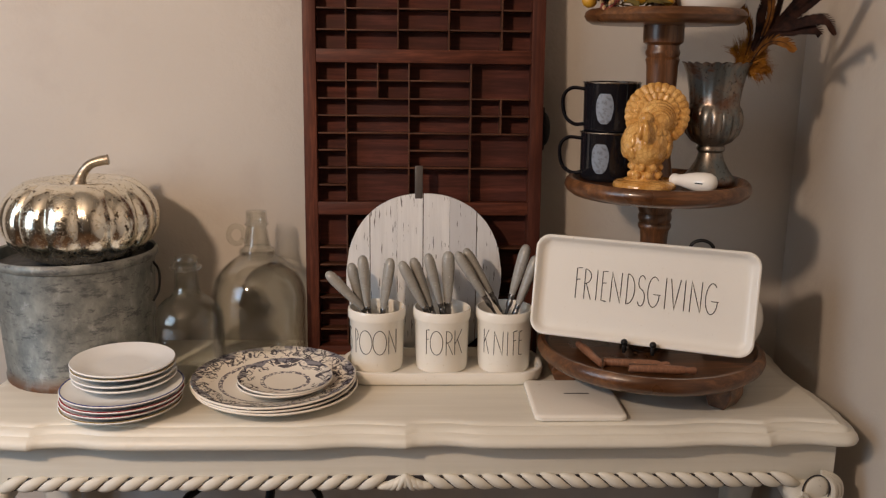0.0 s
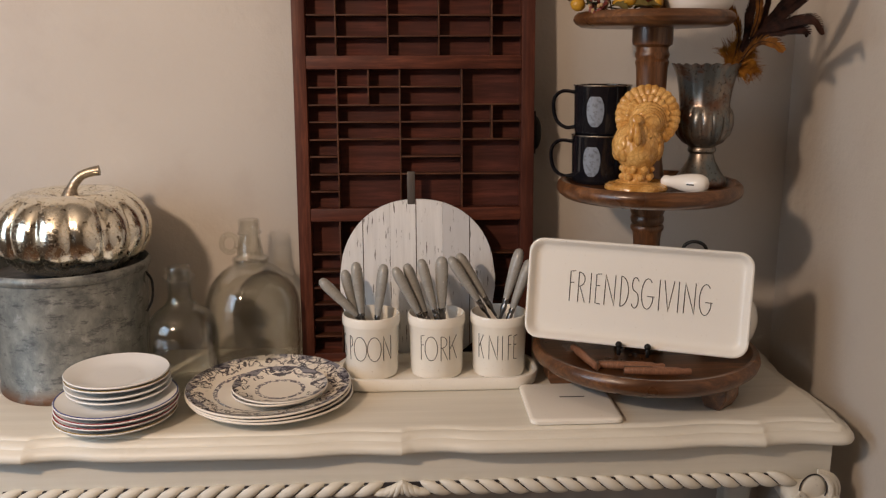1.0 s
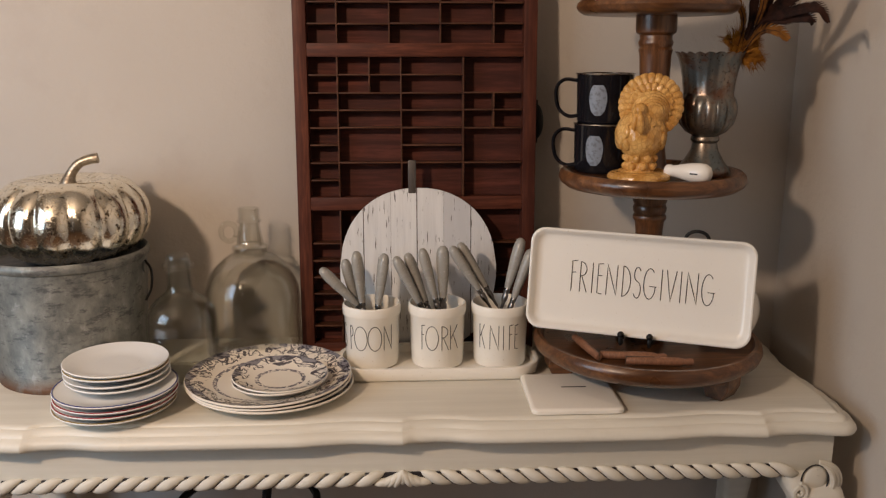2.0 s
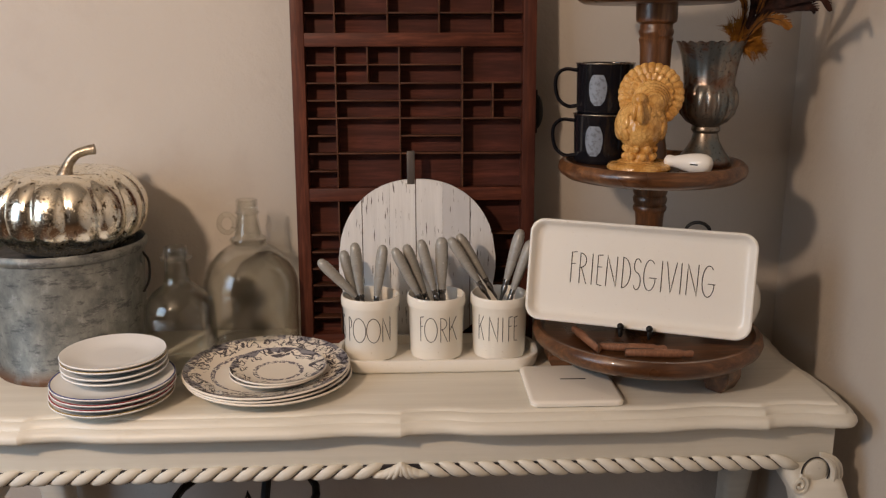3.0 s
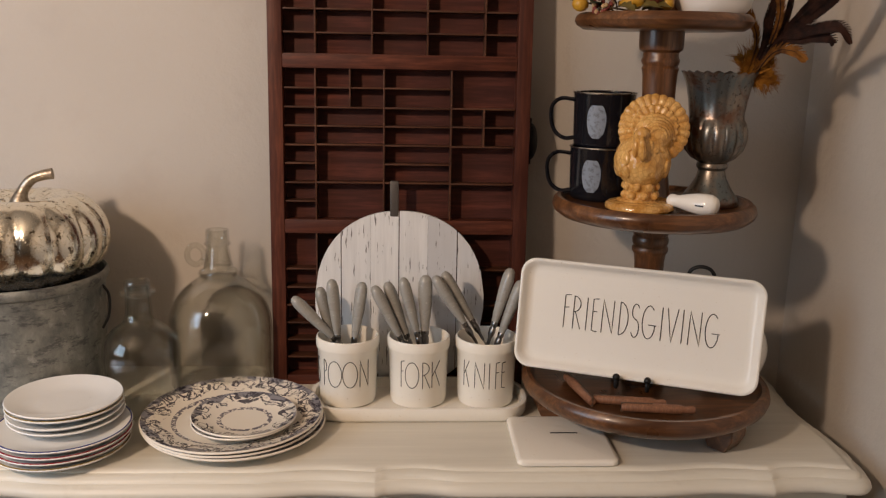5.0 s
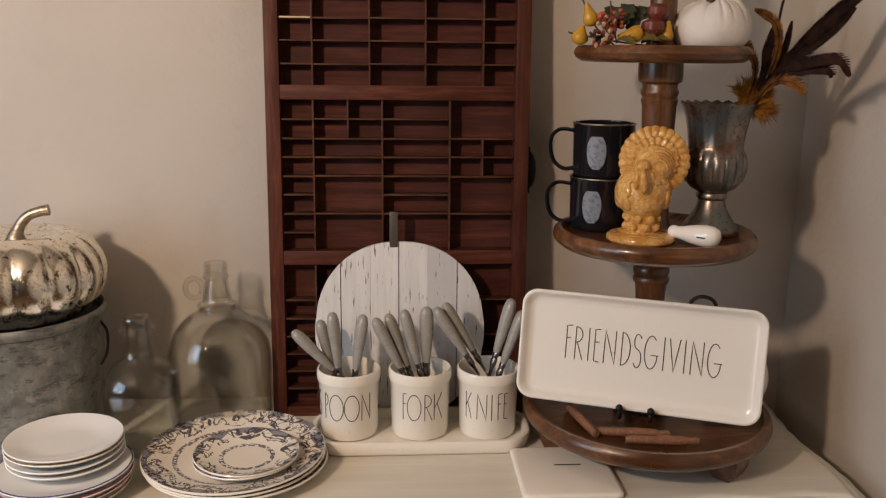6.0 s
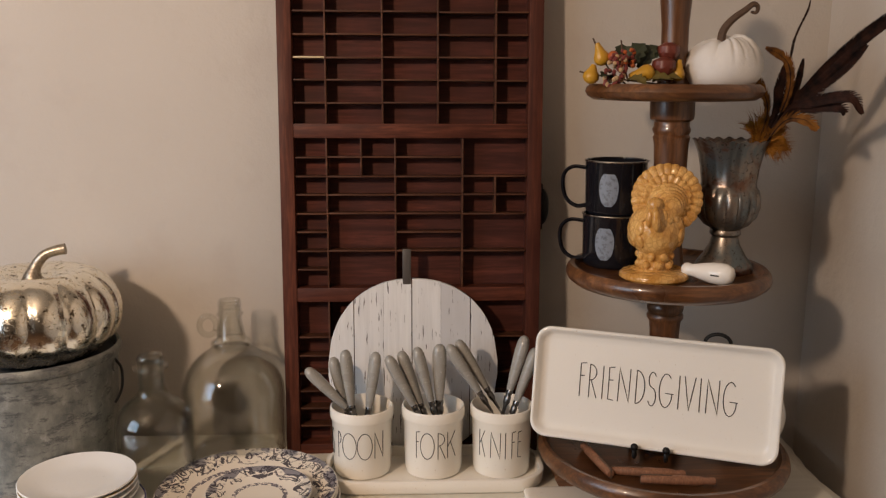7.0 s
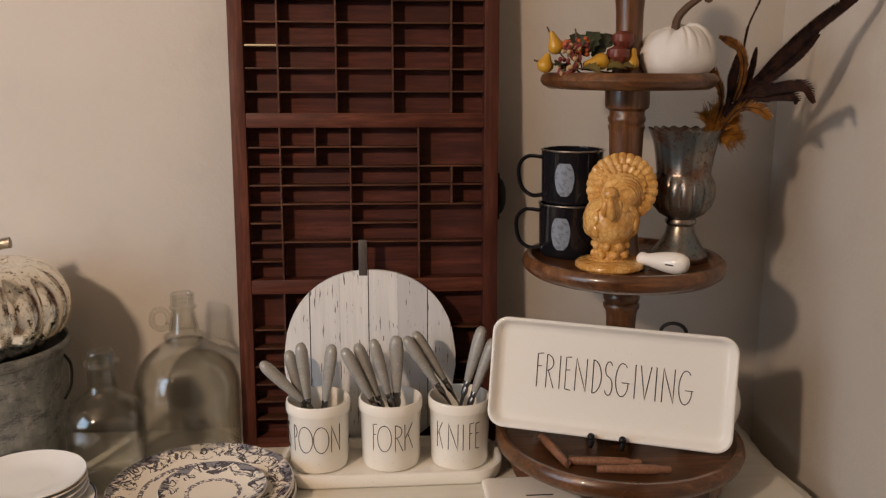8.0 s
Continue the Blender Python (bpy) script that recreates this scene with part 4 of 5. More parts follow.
# ---- on the bottom tier: platter, easel, pins, jar ----
u = Vector((0.943, -0.332, -0.018)).normalized()
v = Vector((0.01, 0.185, 0.98))
v = (v - u * v.dot(u)).normalized()
nb = v.cross(u).normalized()
pm = Matrix((u, nb, v)).transposed().to_4x4()
pm.translation = (0.3118, 1.3090, 0.9660)
platter = thing("serving_platter", pm, "white ceramic rectangular platter lettered FRIENDSGIVING propped on an easel", "platter")
PW, PH = 0.354, 0.167
loops = []
for grow, yb in ((-0.030, 0.018), (-0.013, 0.0175), (-0.004, 0.013), (0.0, 0.002), (-0.0005, -0.001), (-0.003, -0.002), (-0.0055, -0.0005), (-0.009, 0.008), (-0.014, 0.0118), (-0.022, 0.0125), (-0.045, 0.0126)):
    loops.append([(x, yb, z) for x, z in rounded(PW + 2 * grow, PH + 2 * grow, max(0.002, 0.024 + grow * 0.6), 8)])
dish = part("dish", loft(loops), M_WHITE, platter, "", 60)


def on_platter(a, b):
    return (a, 0.0122, b - 0.0200 - 0.016 * a)


WORD = (("F", -0.1085, 0.0100), ("R", -0.0948, 0.0125), ("I", -0.0742, 0.0010), ("E", -0.0660, 0.0095), ("N", -0.0508, 0.0170), ("D", -0.0262, 0.0145), ("S", -0.0080, 0.0125), ("G", 0.0080, 0.0190), ("I", 0.0358, 0.0010), ("V", 0.0435, 0.0153), ("I", 0.0656, 0.0010), ("N", 0.0749, 0.0172), ("G", 0.0978, 0.0190))
part("lettering", lettering(WORD, 0.0495, on_platter, 0.00070), M_INK, dish, "tall thin black capitals")

easel = thing("plate_easel", pose(0.3145, 1.312, Z_LOW, 0, 0, -19.4), "black wire plate easel holding the platter", "plate easel")
for sx in (-0.0225, 0.0225):
    hook = part("hook", tube(curve_through([(sx * 1.6, 0.075, 0.004), (sx * 1.2, 0.020, 0.010), (sx, -0.010, 0.0135), (sx, -0.027, 0.0150), (sx, -0.031, 0.0225), (sx, -0.028, 0.030)], 5), 0.0032, 8), M_IRON, easel, "curled black front hook")
    part("knob", ball(bmesh.new(), (sx, -0.029, 0.031), 0.0055), M_IRON, hook)
    part("upright", tube(curve_through([(sx, 0.008, 0.012), (sx * 0.9, 0.032, 0.10), (sx * 0.8, 0.048, 0.16)], 5), 0.003, 8), M_IRON, easel)
part("scroll", tube([(0.018 * math.cos(radians(a)) + 0.085, 0.030, 0.180 + 0.014 * math.sin(radians(a))) for a in range(-60, 241, 15)], 0.0028, 8), M_IRON, easel, "curled wire top")
part("scroll_arm", tube(curve_through([(0.018, 0.046, 0.155), (0.05, 0.040, 0.150), (0.094, 0.030, 0.168)], 5), 0.0028, 8), M_IRON, easel)
part("back_leg", tube(curve_through([(0, 0.048, 0.158), (0, 0.085, 0.06), (0, 0.105, 0.004)], 5), 0.003, 8), M_IRON, easel)
part("crossbar", tube([(-0.019, 0.046, 0.155), (0.019, 0.046, 0.155)], 0.003, 8), M_IRON, easel)

PIN = [(0, 0.0), (0.0045, 0.0008), (0.0062, 0.005), (0.0052, 0.011), (0.0045, 0.015), (0.0066, 0.020), (0.0070, 0.030), (0.0068, 0.060), (0.0062, 0.100), (0.0050, 0.103), (0, 0.104)]


for x, y, zz, rz, tilt in ((0.3825, 1.228, Z_LOW + 0.0068, 173, 0), (0.3480, 1.252, Z_LOW + 0.0068, 170.5, 0), (0.2225, 1.358, Z_LOW + 0.0068, -79, 0)):
    ob = thing("clothespin", pose(x, y, zz, 0, 0, rz) @ pose(0, 0, 0, 0, 90 + tilt, 0), "old round-headed wooden clothespin lying on the tray", "clothespin", "clothespins on the tray")
    bm = lathe(PIN, 16)
    part("peg", bm, M_PIN, ob)
    # no cut here: a solid dark strip gives the split its shade
    part("slot", block(-0.0071, 0.0071, -0.0012, 0.0012, 0.060, 0.1038), M_TWIG, ob, "dark strip standing for the shade in the split between the prongs")

jar = thing("white_jar", pose(0.484, 1.374, Z_LOW), "rounded white ceramic jar behind the platter", "jar")
part("body", lathe(vessel(smooth_profile([(0.030, 0.0), (0.040, 0.006), (0.050, 0.025), (0.054, 0.050), (0.048, 0.075), (0.036, 0.088), (0.034, 0.094)], 4), 0.004), 56), M_WHITE, jar)

# ---- on the middle tier ----
MUG = [(0, 0.0), (0.041, 0.0), (0.0436, 0.0022), (0.0445, 0.006), (0.0462, 0.078), (0.0468, 0.079), (0.0442, 0.0785), (0.0425, 0.006), (0, 0.004)]


def mug_print():
    """A pale plain patch wrapped on the front."""
    bm = bmesh.new()
    rows = []
    n = 14
    for k in range(n + 1):
        f = k / n
        half = 0.0190 * math.sin(math.pi * min(1, 0.06 + 0.60 * f)) ** 0.5 * (1 - 0.50 * f ** 1.4) * (1 - max(0, f - 0.82) ** 2 * 14)
        rows.append([(half * (j / 4 - 1), 0.062 - 0.048 * f) for j in range(9)])
    for k in range(n):
        for j in range(8):
            q = []
            for uu, zz in (rows[k][j], rows[k][j + 1], rows[k + 1][j + 1], rows[k + 1][j]):
                r = 0.0443 + zz * 0.0243 + 0.0003
                q.append(bm.verts.new((r * math.sin(uu / r), -r * math.cos(uu / r), zz)))
            bm.faces.new(q)
    bmesh.ops.remove_doubles(bm, verts=bm.verts, dist=1e-5)
    return bm


def mug(x, y, z, rz):
    ob = thing("enamel_mug", pose(x, y, z, 0, 0, rz), "black enamel mug with a pale grey print and steel rim", "mug", "two stacked mugs")
    body = part("body", lathe(MUG, 48), M_ENAM, ob)
    part("rim", tube([(0.0466 * math.cos(radians(a)), 0.0466 * math.sin(radians(a)), 0.0790) for a in range(0, 361, 8)], 0.0014, 6), M_RIM, body, "bare steel rim")
    part("handle", tube(curve_through([(-0.0440, 0, 0.068), (-0.066, 0, 0.070), (-0.079, 0, 0.060), (-0.081, 0, 0.042), (-0.075, 0, 0.022), (-0.060, 0, 0.011), (-0.0440, 0, 0.012)], 5), 0.0024, 8, None, 1.5), M_ENAM, ob, "black loop handle")
    bm = mug_print()
    bmesh.ops.rotate(bm, cent=(0, 0, 0), matrix=Matrix.Rotation(radians(-29), 3, "Z"), verts=bm.verts)
    part("print", bm, M_DECAL, body, "pale grey printed shape")
    return ob


mug(0.2690, 1.414, Z_MID, 0)
mug(0.2705, 1.413, Z_MID + 0.0805, 2)

# turkey figurine, one mesh
bm = bmesh.new()
lathe([(0, 0), (0.046, 0), (0.049, 0.003), (0.048, 0.008), (0.044, 0.011), (0.034, 0.013), (0, 0.014)], 40, None, bm)
for k in range(26):
    a = k * 2.4
    r = 0.012 + 0.026 * ((k * 0.618) % 1)
    ball(bm, (r * math.cos(a), r * math.sin(a), 0.0125), 0.0058, (1.2, 1, 0.55), 6)
lathe([(0, 0.010), (0.022, 0.010), (0.021, 0.025), (0.023, 0.042), (0, 0.045)], 20, None, bm)
for k in range(16):
    a = 2 * math.pi * k / 8
    ball(bm, (0.0225 * math.cos(a + 0.3 * (k // 8)), 0.0225 * math.sin(a + 0.3 * (k // 8)), 0.022 + 0.012 * (k // 8)), 0.0066, (0.9, 0.9, 0.9), 6)
ball(bm, (0, 0, 0.068), 0.0365, (1, 0.98, 1.06), 24)
ball(bm, (0.012, -0.010, 0.104), 0.0215, (1.15, 0.9, 1.0), 16)
for j in range(5):
    rr = 0.012 + 0.0042 * j
    tube([(0.012 + rr * math.cos(radians(a)), -0.0255 + 0.0035 * j, 0.106 + rr * math.sin(radians(a))) for a in range(-10, 191, 20)], 0.0026, 6, bm)
for ring in range(6):
    el = radians(-18 + 14 * ring)
    cnt = 15
    for k in range(cnt):
        a = 2 * math.pi * (k + 0.5 * (ring % 2)) / cnt
        if math.sin(a) < -0.72 and ring < 4:
            continue
        c = Vector((math.cos(a) * math.cos(el), math.sin(a) * math.cos(el), math.sin(el)))
        rot = c.to_track_quat("Z", "Y").to_matrix().to_4x4()
        ball(bm, Vector((0, 0, 0.068)) + Vector((c.x * 0.0368, c.y * 0.0362, c.z * 0.0388)), 0.0098, (0.75, 1.05, 0.34), 7, rot)
neck = curve_through([(-0.003, -0.016, 0.076), (-0.007, -0.024, 0.090), (-0.009, -0.022, 0.103), (-0.010, -0.026, 0.109), (-0.013, -0.035, 0.107)], 5)
tube(neck, [0.019, 0.0178, 0.0165, 0.0155, 0.0146, 0.0138, 0.013, 0.0125, 0.012, 0.0118, 0.0116, 0.0116, 0.0115, 0.0115, 0.0112, 0.011, 0.0105, 0.0098, 0.0085, 0.0065, 0.004], 14, bm)
tube(curve_through([(-0.013, -0.036, 0.107), (-0.0135, -0.041, 0.098), (-0.012, -0.041, 0.085), (-0.010, -0.038, 0.074)], 5), [0.0028, 0.0036, 0.0042, 0.0046, 0.005, 0.0052, 0.0055, 0.0058, 0.006, 0.0062, 0.0062, 0.0060, 0.0056, 0.0050, 0.0040, 0.0028], 9, bm)
for sx in (-1, 1):
    ball(bm, (sx * 0.010 - 0.008, -0.029, 0.090), 0.0075, (0.7, 0.7, 1.6), 8)
fan_c = Vector((0.014, 0.003, 0.114))
tilt_m = Matrix.Rotation(radians(-12), 4, "Z") @ Matrix.Rotation(radians(-10), 4, "X")
NF, NA, NR = 26, 260, 30
front, rear = [], []
for k in range(NA):
    th = 2 * math.pi * k / NA
    tip = 0.0480 + 0.0016 * abs(math.sin(th * NF / 2)) ** 0.5
    f_row, b_row = [], []
    for j in range(1, NR + 1):
        t = j / NR
        t1 = 0.62 + 0.06 * abs(math.sin(th * 10)) ** 0.7
        t2 = 0.40 + 0.06 * abs(math.sin(th * 8)) ** 0.7
        count = NF if t > t1 else (20 if t > t2 else 16)
        step = 0.0 if t > t1 else (0.0042 if t > t2 else 0.0085)
        groove = (0.0034 * abs(math.sin(th * count / 2)) ** 0.6 + 0.0006 * abs(math.sin(th * count * 1.5))) * min(1, t * 2)
        roll = 0.004 * (1 - ((t - 0.8) / 0.2) ** 2) if t > 0.8 else 0.004
        p = Vector((tip * t * math.cos(th), -(step + groove + roll), tip * t * math.sin(th)))
        f_row.append(bm.verts.new(fan_c + tilt_m @ p))
        b_row.append(bm.verts.new(fan_c + tilt_m @ Vector((p.x, 0.0055 * (1 - t * t), p.z))))
    front.append(f_row)
    rear.append(b_row)
c_f, c_b = bm.verts.new(fan_c + tilt_m @ Vector((0, -0.012, 0))), bm.verts.new(fan_c + tilt_m @ Vector((0, 0.0056, 0)))
for k in range(NA):
    q = (k + 1) % NA
    for rows in (front, rear):
        for j in range(NR - 1):
            bm.faces.new((rows[k][j], rows[q][j], rows[q][j + 1], rows[k][j + 1]))
    bm.faces.new((c_f, front[k][0], front[q][0]))
    bm.faces.new((c_b, rear[k][0], rear[q][0]))
    bm.faces.new((front[k][-1], front[q][-1], rear[q][-1], rear[k][-1]))
turkey = fused("turkey_figurine", bm, M_AMBER, 0.0009)
turkey.matrix_basis = pose(0.3070, 1.319, Z_MID)
tagged(turkey, "amber glazed ceramic turkey figurine with a fanned tail", "figurine")

# urn vase with feathers
urn = thing("urn_vase", pose(0.4245, 1.365, Z_MID), "tarnished bronze mercury glass urn with a fluted bowl and scalloped lip", "vase")
UP = [(0.041, 0.0), (0.0425, 0.004), (0.040, 0.012), (0.031, 0.024), (0.022, 0.040), (0.0190, 0.052), (0.0225, 0.056), (0.0225, 0.060), (0.021, 0.063), (0.034, 0.070), (0.0450, 0.082), (0.0500, 0.098), (0.0496, 0.110), (0.0460, 0.121), (0.0420, 0.126), (0.0405, 0.131), (0.0430, 0.152), (0.0475, 0.174), (0.0535, 0.188), (0.0560, 0.193)]


def flutes(a, r, z):
    r *= 0.95
    if 0.064 < z < 0.128:
        d = 0.17 * math.sin(math.pi * (z - 0.064) / 0.064)
        return r * (1 - d * 0.5 + d * 0.5 * abs(math.sin(a * 8)) ** 0.6), z
    if 0.128 <= z < 0.184:
        return r * (1 + 0.012 * math.cos(a * 16)), z
    if z >= 0.184:
        return r * (1 + 0.03 * math.cos(a * 20) * (z - 0.184) / 0.009), z + 0.0016 * math.cos(a * 20)
    return r, z


part("bowl", lathe(vessel(UP[8:], 0.0022), 128, flutes), M_URN, urn, "fluted tarnished bowl")
part("foot", lathe([(0, 0.0)] + UP[:9] + [(0, 0.0632)], 64), M_URN, urn, "flared smooth foot")


def vane(bm, path, width, count, slant=1.5, wisp=0.2, strip=0.0011):
    """Fine barbs on both sides of a shaft that follows path."""
    for k in range(count):
        t = (k + random.random()) / count
        i = min(int(t * (len(path) - 1)), len(path) - 2)
        f = t * (len(path) - 1) - i
        p = path[i].lerp(path[i + 1], f)
        d = (path[i + 1] - path[i]).normalized()
        side = d.cross(Vector((0.12, -1, 0.1))).normalized()
        w = width * (math.sin(math.pi * min(1, 0.12 + 0.86 * t)) ** 0.6) * (1 + wisp * random.uniform(-1, 1))
        for sg in (-1, 1):
            off = Vector((0, random.uniform(-0.25, 0.25) * w, 0))
            mid = p + sg * side * w * 0.55 + d * w * slant * 0.45 + off * 0.4
            end = p + sg * side * w + d * w * slant + off
            v0, v1 = bm.verts.new(p - d * strip), bm.verts.new(p + d * strip)
            v2, v3 = bm.verts.new(mid + d * strip), bm.verts.new(mid - d * strip)
            v4 = bm.verts.new(end)
            bm.faces.new((v0, v1, v2, v3))
            bm.faces.new((v3, v2, v4))


def feather(name, label, material, rows, wisp=0.2):
    ob = thing(name, pose(0, 0, 0), label, "feather", "feathers in the urn")
    for pts, width, count in rows:
        path = curve_through([FB] + pts, 6)
        part("shaft", tube(path, [0.0012 * (1 - 0.85 * k / len(path)) for k in range(len(path))], 5), M_QUILL, ob)
        bm = bmesh.new()
        vane(bm, path[int(len(path) * 0.22):], width, count, 1.5, wisp)
        part("vane", bm, material, ob, "", 0)
    return ob


FB = (0.452, 1.365, 1.290)
feather("long_feather", "long dark brown pheasant tail feather rising from the urn", M_QUILL, [([(0.486, 1.330, 1.378), (0.506, 1.315, 1.403), (0.528, 1.300, 1.432), (0.561, 1.285, 1.469), (0.597, 1.265, 1.504), (0.627, 1.250, 1.534)], 0.0105, 700), ([(0.487, 1.330, 1.374), (0.516, 1.312, 1.402), (0.546, 1.297, 1.432), (0.568, 1.285, 1.460)], 0.0090, 380)], 0.05)
feather("dark_feather", "short dark feathers with drooping tips in the urn", M_QUILL, [([(0.479, 1.320, 1.369), (0.500, 1.290, 1.385), (0.525, 1.262, 1.393), (0.538, 1.250, 1.390), (0.548, 1.243, 1.373)], 0.0085, 420), ([(0.483, 1.320, 1.364), (0.507, 1.295, 1.378), (0.529, 1.275, 1.380), (0.538, 1.268, 1.373)], 0.0085, 360), ([(0.483, 1.330, 1.370), (0.496, 1.325, 1.409), (0.500, 1.320, 1.443)], 0.0060, 150), ([(0.469, 1.330, 1.362), (0.472, 1.325, 1.401), (0.477, 1.320, 1.438)], 0.0085, 300)], 0.08)
feather("russet_feather", "russet brown curled feathers in the urn", M_RUSSET, [([(0.476, 1.325, 1.370), (0.482, 1.315, 1.409), (0.475, 1.310, 1.436), (0.459, 1.305, 1.449), (0.439, 1.300, 1.457)], 0.0075, 220), ([(0.461, 1.335, 1.366), (0.450, 1.330, 1.401), (0.433, 1.325, 1.415), (0.410, 1.320, 1.418)], 0.0080, 200), ([(0.478, 1.325, 1.355), (0.499, 1.305, 1.362), (0.515, 1.295, 1.350)], 0.0085, 240)], 0.14)
feather("thin_feather", "thin bare feather quill standing in the urn", M_QUILL, [([(0.480, 1.335, 1.378), (0.486, 1.330, 1.443), (0.491, 1.330, 1.474), (0.505, 1.330, 1.508), (0.508, 1.330, 1.523)], 0.0022, 90)], 0.4)
bm = bmesh.new()
for k in range(40):
    a = random.uniform(-0.5, 2.2)
    ln = random.uniform(0.018, 0.046) * (1.15 if a < 0.6 else 0.8)
    p0 = Vector((0.458 + random.uniform(-0.012, 0.018), 1.350 + random.uniform(-0.008, 0.008), 1.316 + random.uniform(-0.004, 0.018)))
    p2 = p0 + Vector((ln * math.cos(a), random.uniform(-0.014, 0.012), ln * math.sin(a)))
    path = curve_through([p0, p0.lerp(p2, 0.5) + Vector((0, 0, 0.006)), p2], 4)
    vane(bm, path, random.uniform(0.006, 0.011), 60, 1.6, 0.8, 0.00035)
tuft = to_object("ochre_down_tuft", bm, M_OCHRE, 0)
tagged(tuft, "fluffy ochre down feathers at the urn's lip", "feather", "feathers in the urn")

shaker = thing("shaker", pose(0.345, 1.309, Z_MID + 0.0155, 0, 0, -42) @ pose(0, 0, 0, 0, 90, 0), "small white ceramic bottle-shaped shaker lying on its side", "shaker")
part("body", lathe([(0, 0.0), (0.0060, 0.0005), (0.0094, 0.004), (0.0098, 0.009), (0.0086, 0.0135), (0.0098, 0.020), (0.0122, 0.030), (0.0146, 0.043), (0.0155, 0.055), (0.0146, 0.065), (0.0106, 0.072), (0.005, 0.0745), (0, 0.0748)], 28), M_WHITE, shaker)
part("lettering_bar", block(-0.0010, 0.0010, -0.0158, -0.0148, 0.047, 0.059), M_INK, shaker, "tiny black printed line")

# ---- on the top tier ----
wp = thing("linen_pumpkin", pose(0.3995, 1.352, Z_TOP), "white linen stuffed pumpkin with a curling twig stem", "decorative pumpkin")


def puckers(a, r, z):
    w = max(0, min(1, (z - 0.036) / 0.034))
    w = w * w * (3 - 2 * w)
    fold = sum(dep * math.exp(-((a - radians(at)) / wid) ** 2) for at, wid, dep in ((238, 0.06, 0.05), (268, 0.05, 0.09), (286, 0.04, 0.07), (311, 0.06, 0.09), (20, 0.1, 0.06), (75, 0.1, 0.07), (130, 0.1, 0.06)))
    return r * (1 - fold * w + 0.030 * math.sin(2 * a + 1.2 + 22 * z) + 0.014 * math.sin(5 * a - 60 * z)), z + w * (0.0048 * math.cos(a - 0.3) + 0.0018 * math.sin(7 * a)) - fold * w * 0.02


part("body", lathe([(0, 0.0), (0.032, 0.0), (0.044, 0.005), (0.0510, 0.016), (0.0530, 0.028), (0.0515, 0.041), (0.0460, 0.054), (0.0370, 0.064), (0.0270, 0.0695), (0.0160, 0.0700), (0.008, 0.064), (0, 0.057)], 140, puckers), M_CLOTH, wp, "", 120)
tw = curve_through([(-0.004, 0, 0.060), (-0.002, 0, 0.080), (0.010, -0.002, 0.096), (0.026, -0.004, 0.108), (0.036, -0.004, 0.116), (0.044, -0.002, 0.113), (0.043, 0, 0.105), (0.036, 0, 0.106)], 4)
part("stem", tube(tw, [0.0066 * (1 - 0.72 * k / (len(tw) - 1)) for k in range(len(tw))], 8), M_TWIG, wp, "curling brown twig stem")

pick = thing("harvest_pick", pose(0.262, 1.335, Z_TOP), "small bunch of yellow gourds, red berries and dark leaves", "artificial bunch")


def gourd(c, r, neck_to, material, name="gourd"):
    bm = bmesh.new()
    c, e = Vector(c), Vector(neck_to)
    pts = [c - (e - c).normalized() * r * 0.96, c - (e - c).normalized() * r * 0.75, c - (e - c).normalized() * r * 0.3, c + (e - c) * 0.15, c.lerp(e, 0.45), c.lerp(e, 0.75), e]
    tube(pts, [r * 0.2, r * 0.7, r, r * 0.95, r * 0.62, r * 0.42, r * 0.25], 14, bm)
    part(name, bm, material, pick)


def leaf(c, d, length, width, material):
    bm = bmesh.new()
    c, d = Vector(c), Vector(d).normalized()
    s = d.cross(Vector((0, -0.5, 0.85))).normalized()
    nrm = s.cross(d)
    rows = []
    for k in range(9):
        t = k / 8
        w = width * math.sin(math.pi * min(1, 0.06 + 0.94 * t)) ** 0.8 * (1 + 0.22 * (-1) ** k)
        p = c + d * length * t + nrm * (0.006 * math.sin(math.pi * t))
        rows.append([bm.verts.new(p - s * w + nrm * w * 0.3), bm.verts.new(p), bm.verts.new(p + s * w + nrm * w * 0.3), bm.verts.new(p - nrm * 0.0008)])
    for a, b in zip(rows, rows[1:]):
        for j in range(4):
            bm.faces.new((a[j], a[(j + 1) % 4], b[(j + 1) % 4], b[j]))
    part("leaf", bm, material, pick, "", 30)


gourd((-0.039, -0.004, 0.042), 0.0110, (-0.046, -0.004, 0.062), M_YELL)
gourd((-0.053, -0.006, 0.018), 0.0115, (-0.050, -0.006, 0.033), M_YELL)
gourd((0.020, -0.018, 0.022), 0.0115, (-0.004, -0.020, 0.018), M_YELL)
gourd((0.066, -0.010, 0.020), 0.0095, (0.068, -0.010, 0.040), M_YELL)
bm = bmesh.new()
lathe([(0, 0), (0.010, 0.001), (0.0165, 0.010), (0.0155, 0.020), (0.006, 0.025), (0, 0.023)], 48, rib(8, 0.06, 0.6), bm, Matrix.Translation((0.046, -0.010, 0.018)))
part("mini_pumpkin", bm, M_RUST, pick, "rust red mini pumpkin")
bm = bmesh.new()
lathe([(0, 0), (0.010, 0.001), (0.0155, 0.009), (0.0145, 0.018), (0.006, 0.023), (0, 0.021)], 48, rib(8, 0.06, 0.6), bm, Matrix.Translation((0.054, -0.002, 0.040)))
part("mini_pumpkin", bm, M_RUST, pick, "rust red mini pumpkin")
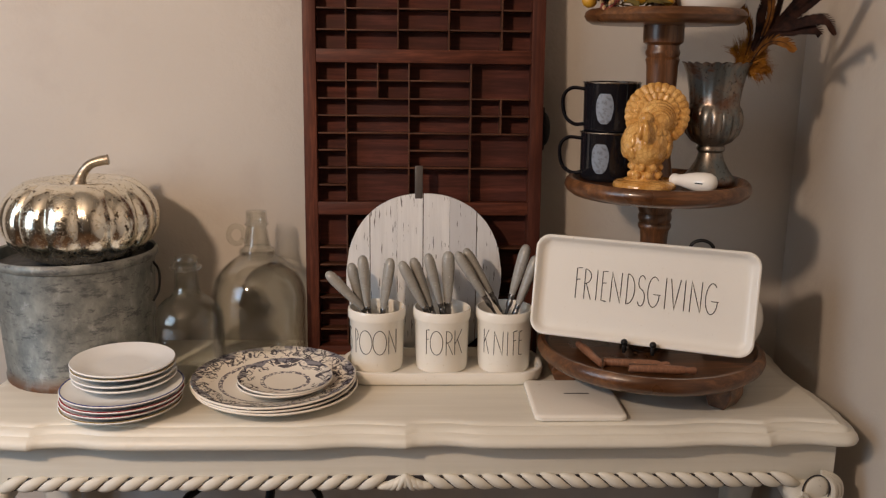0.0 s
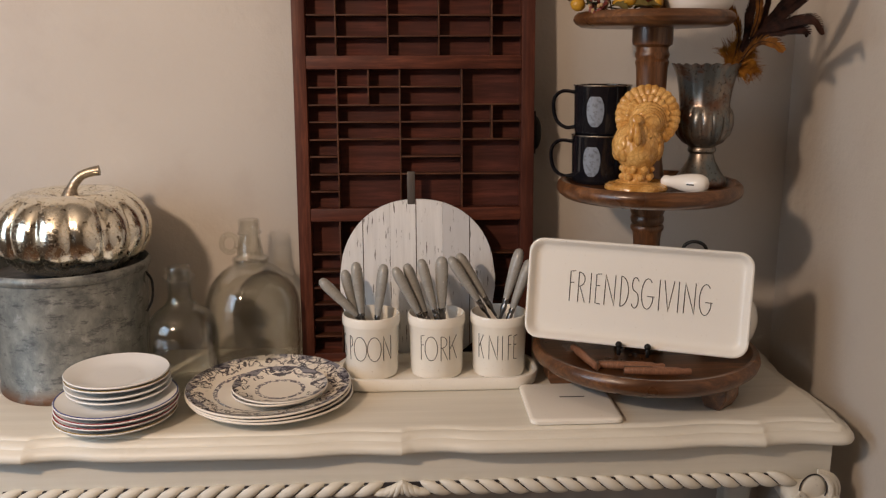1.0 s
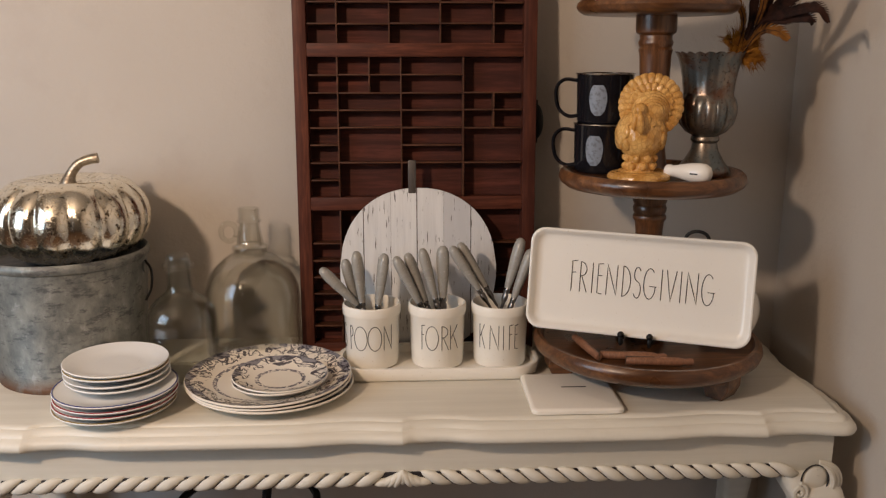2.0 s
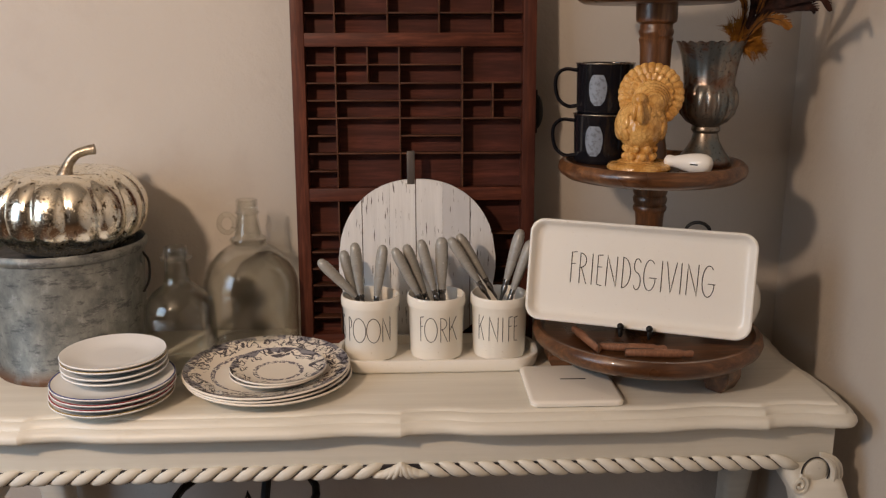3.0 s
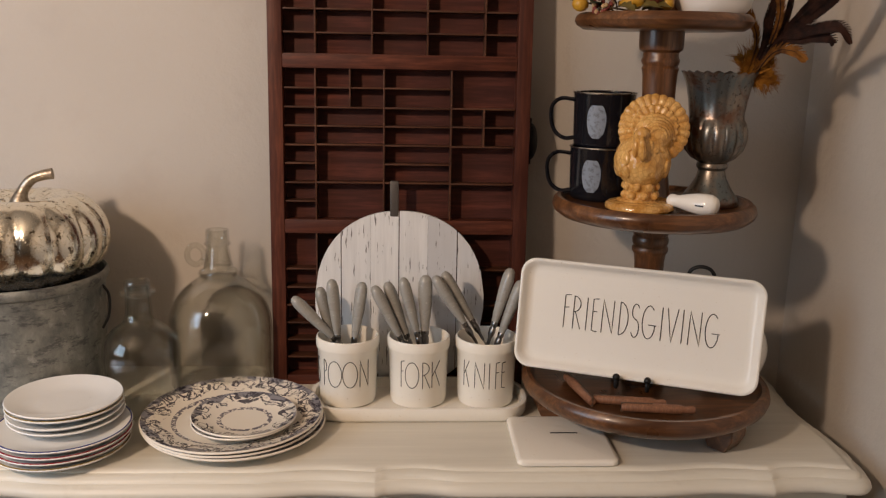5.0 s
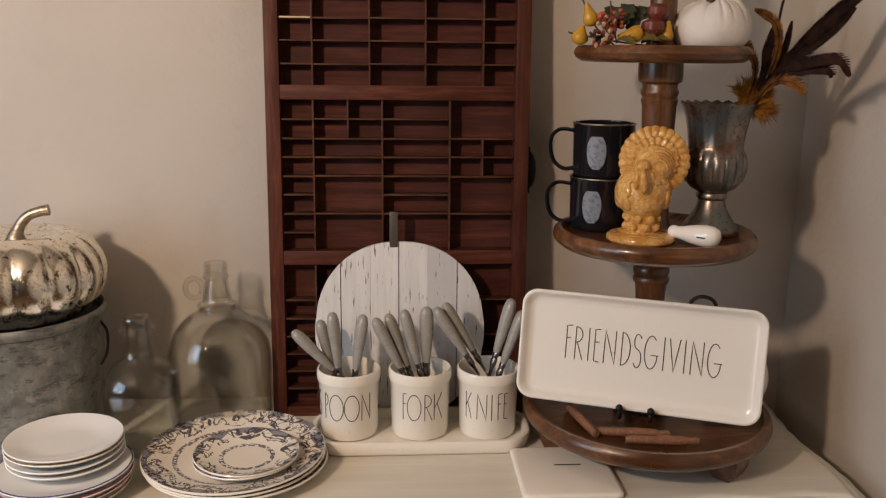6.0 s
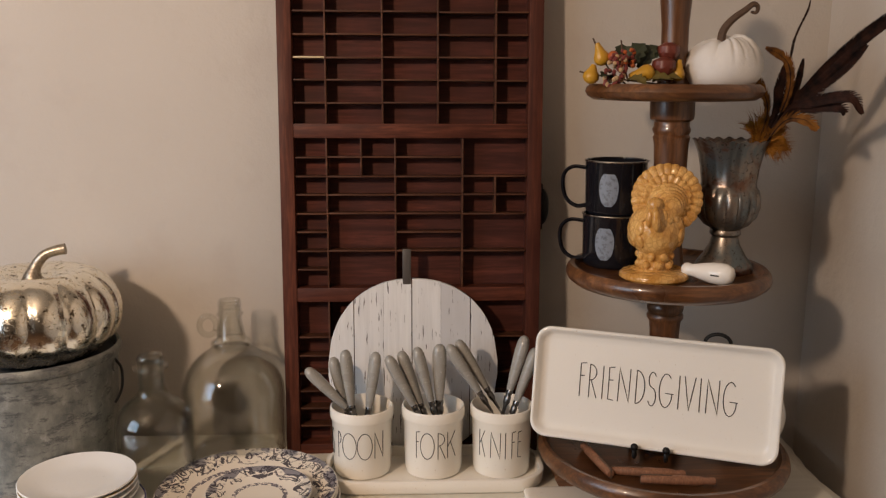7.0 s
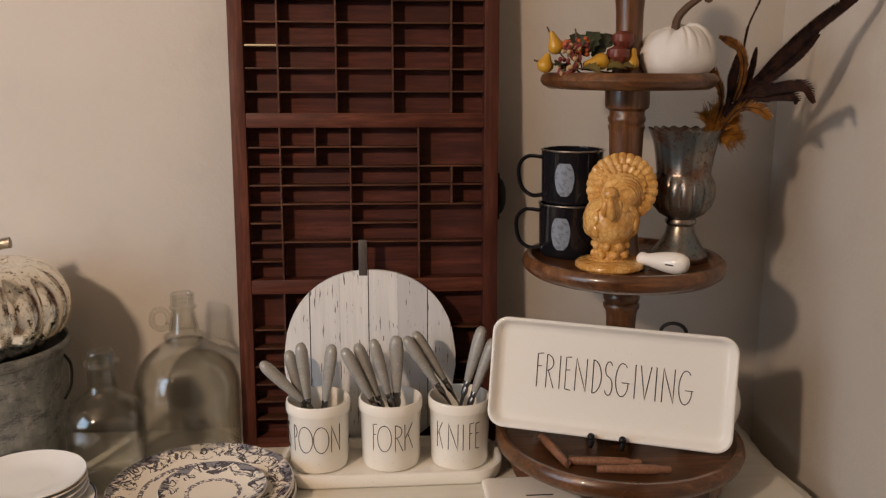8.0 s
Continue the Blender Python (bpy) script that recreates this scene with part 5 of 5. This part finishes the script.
for k in range(70):
    t = random.random()
    a = random.uniform(0, 2 * math.pi)
    rr = 0.0135 * math.sqrt(1 - (2 * t - 1) ** 2 * 0.7)
    c = (-0.024 + rr * math.cos(a) + 0.010 * (t - 0.5), -0.024 + rr * math.sin(a) * 0.8, 0.004 + 0.042 * t)
    part("berry", ball(bmesh.new(), c, 0.0031, (1, 1, 1.1), 5), M_BERRY if k % 3 else M_KERN, pick)
for k in range(26):
    t = random.random()
    a = random.uniform(0, 2 * math.pi)
    c = (-0.006 + 0.0085 * math.cos(a), -0.016 + 0.006 * math.sin(a), 0.030 + 0.024 * t)
    part("berry", ball(bmesh.new(), c, 0.0029, (1, 1, 1), 5), M_ORNG if k % 2 else M_BERRY, pick)
part("berry", ball(bmesh.new(), (-0.025, -0.012, 0.044), 0.0075, (1, 1, 1), 8), M_ORNG, pick)
for c, d, ln, w, mt in (((0.0, 0, 0.03), (0.5, 0.1, 0.7), 0.040, 0.015, M_LEAF), ((0.015, 0.004, 0.028), (0.9, 0.2, 0.75), 0.048, 0.014, M_LEAF), ((-0.01, 0.006, 0.03), (0.1, 0.3, 0.9), 0.034, 0.012, M_LEAF), ((0.02, 0.01, 0.030), (0.4, 0, 0.6), 0.036, 0.015, M_LEAF), ((0.01, -0.018, 0.010), (1, -0.3, 0.05), 0.046, 0.011, M_LEAF2), ((-0.01, -0.026, 0.012), (0.6, -0.6, -0.2), 0.034, 0.010, M_LEAF2), ((0.03, -0.014, 0.01), (1, -0.2, 0.1), 0.040, 0.011, M_LEAF2), ((-0.03, -0.010, 0.012), (-0.4, -0.6, 0.1), 0.028, 0.009, M_LEAF)):
    leaf(c, d, ln, w, mt)
for q in ([(0.0, 0, 0.004), (-0.03, -0.002, 0.03), (-0.052, -0.004, 0.068)], [(0.05, 0.0, 0.006), (0.0, 0.0, 0.012), (-0.062, -0.004, 0.022), (-0.068, -0.006, 0.024)], [(0, 0, 0.01), (-0.008, 0, 0.04), (-0.012, 0, 0.066)]):
    part("twig", tube(curve_through(q, 4), 0.0012, 5), M_TWIG, pick)
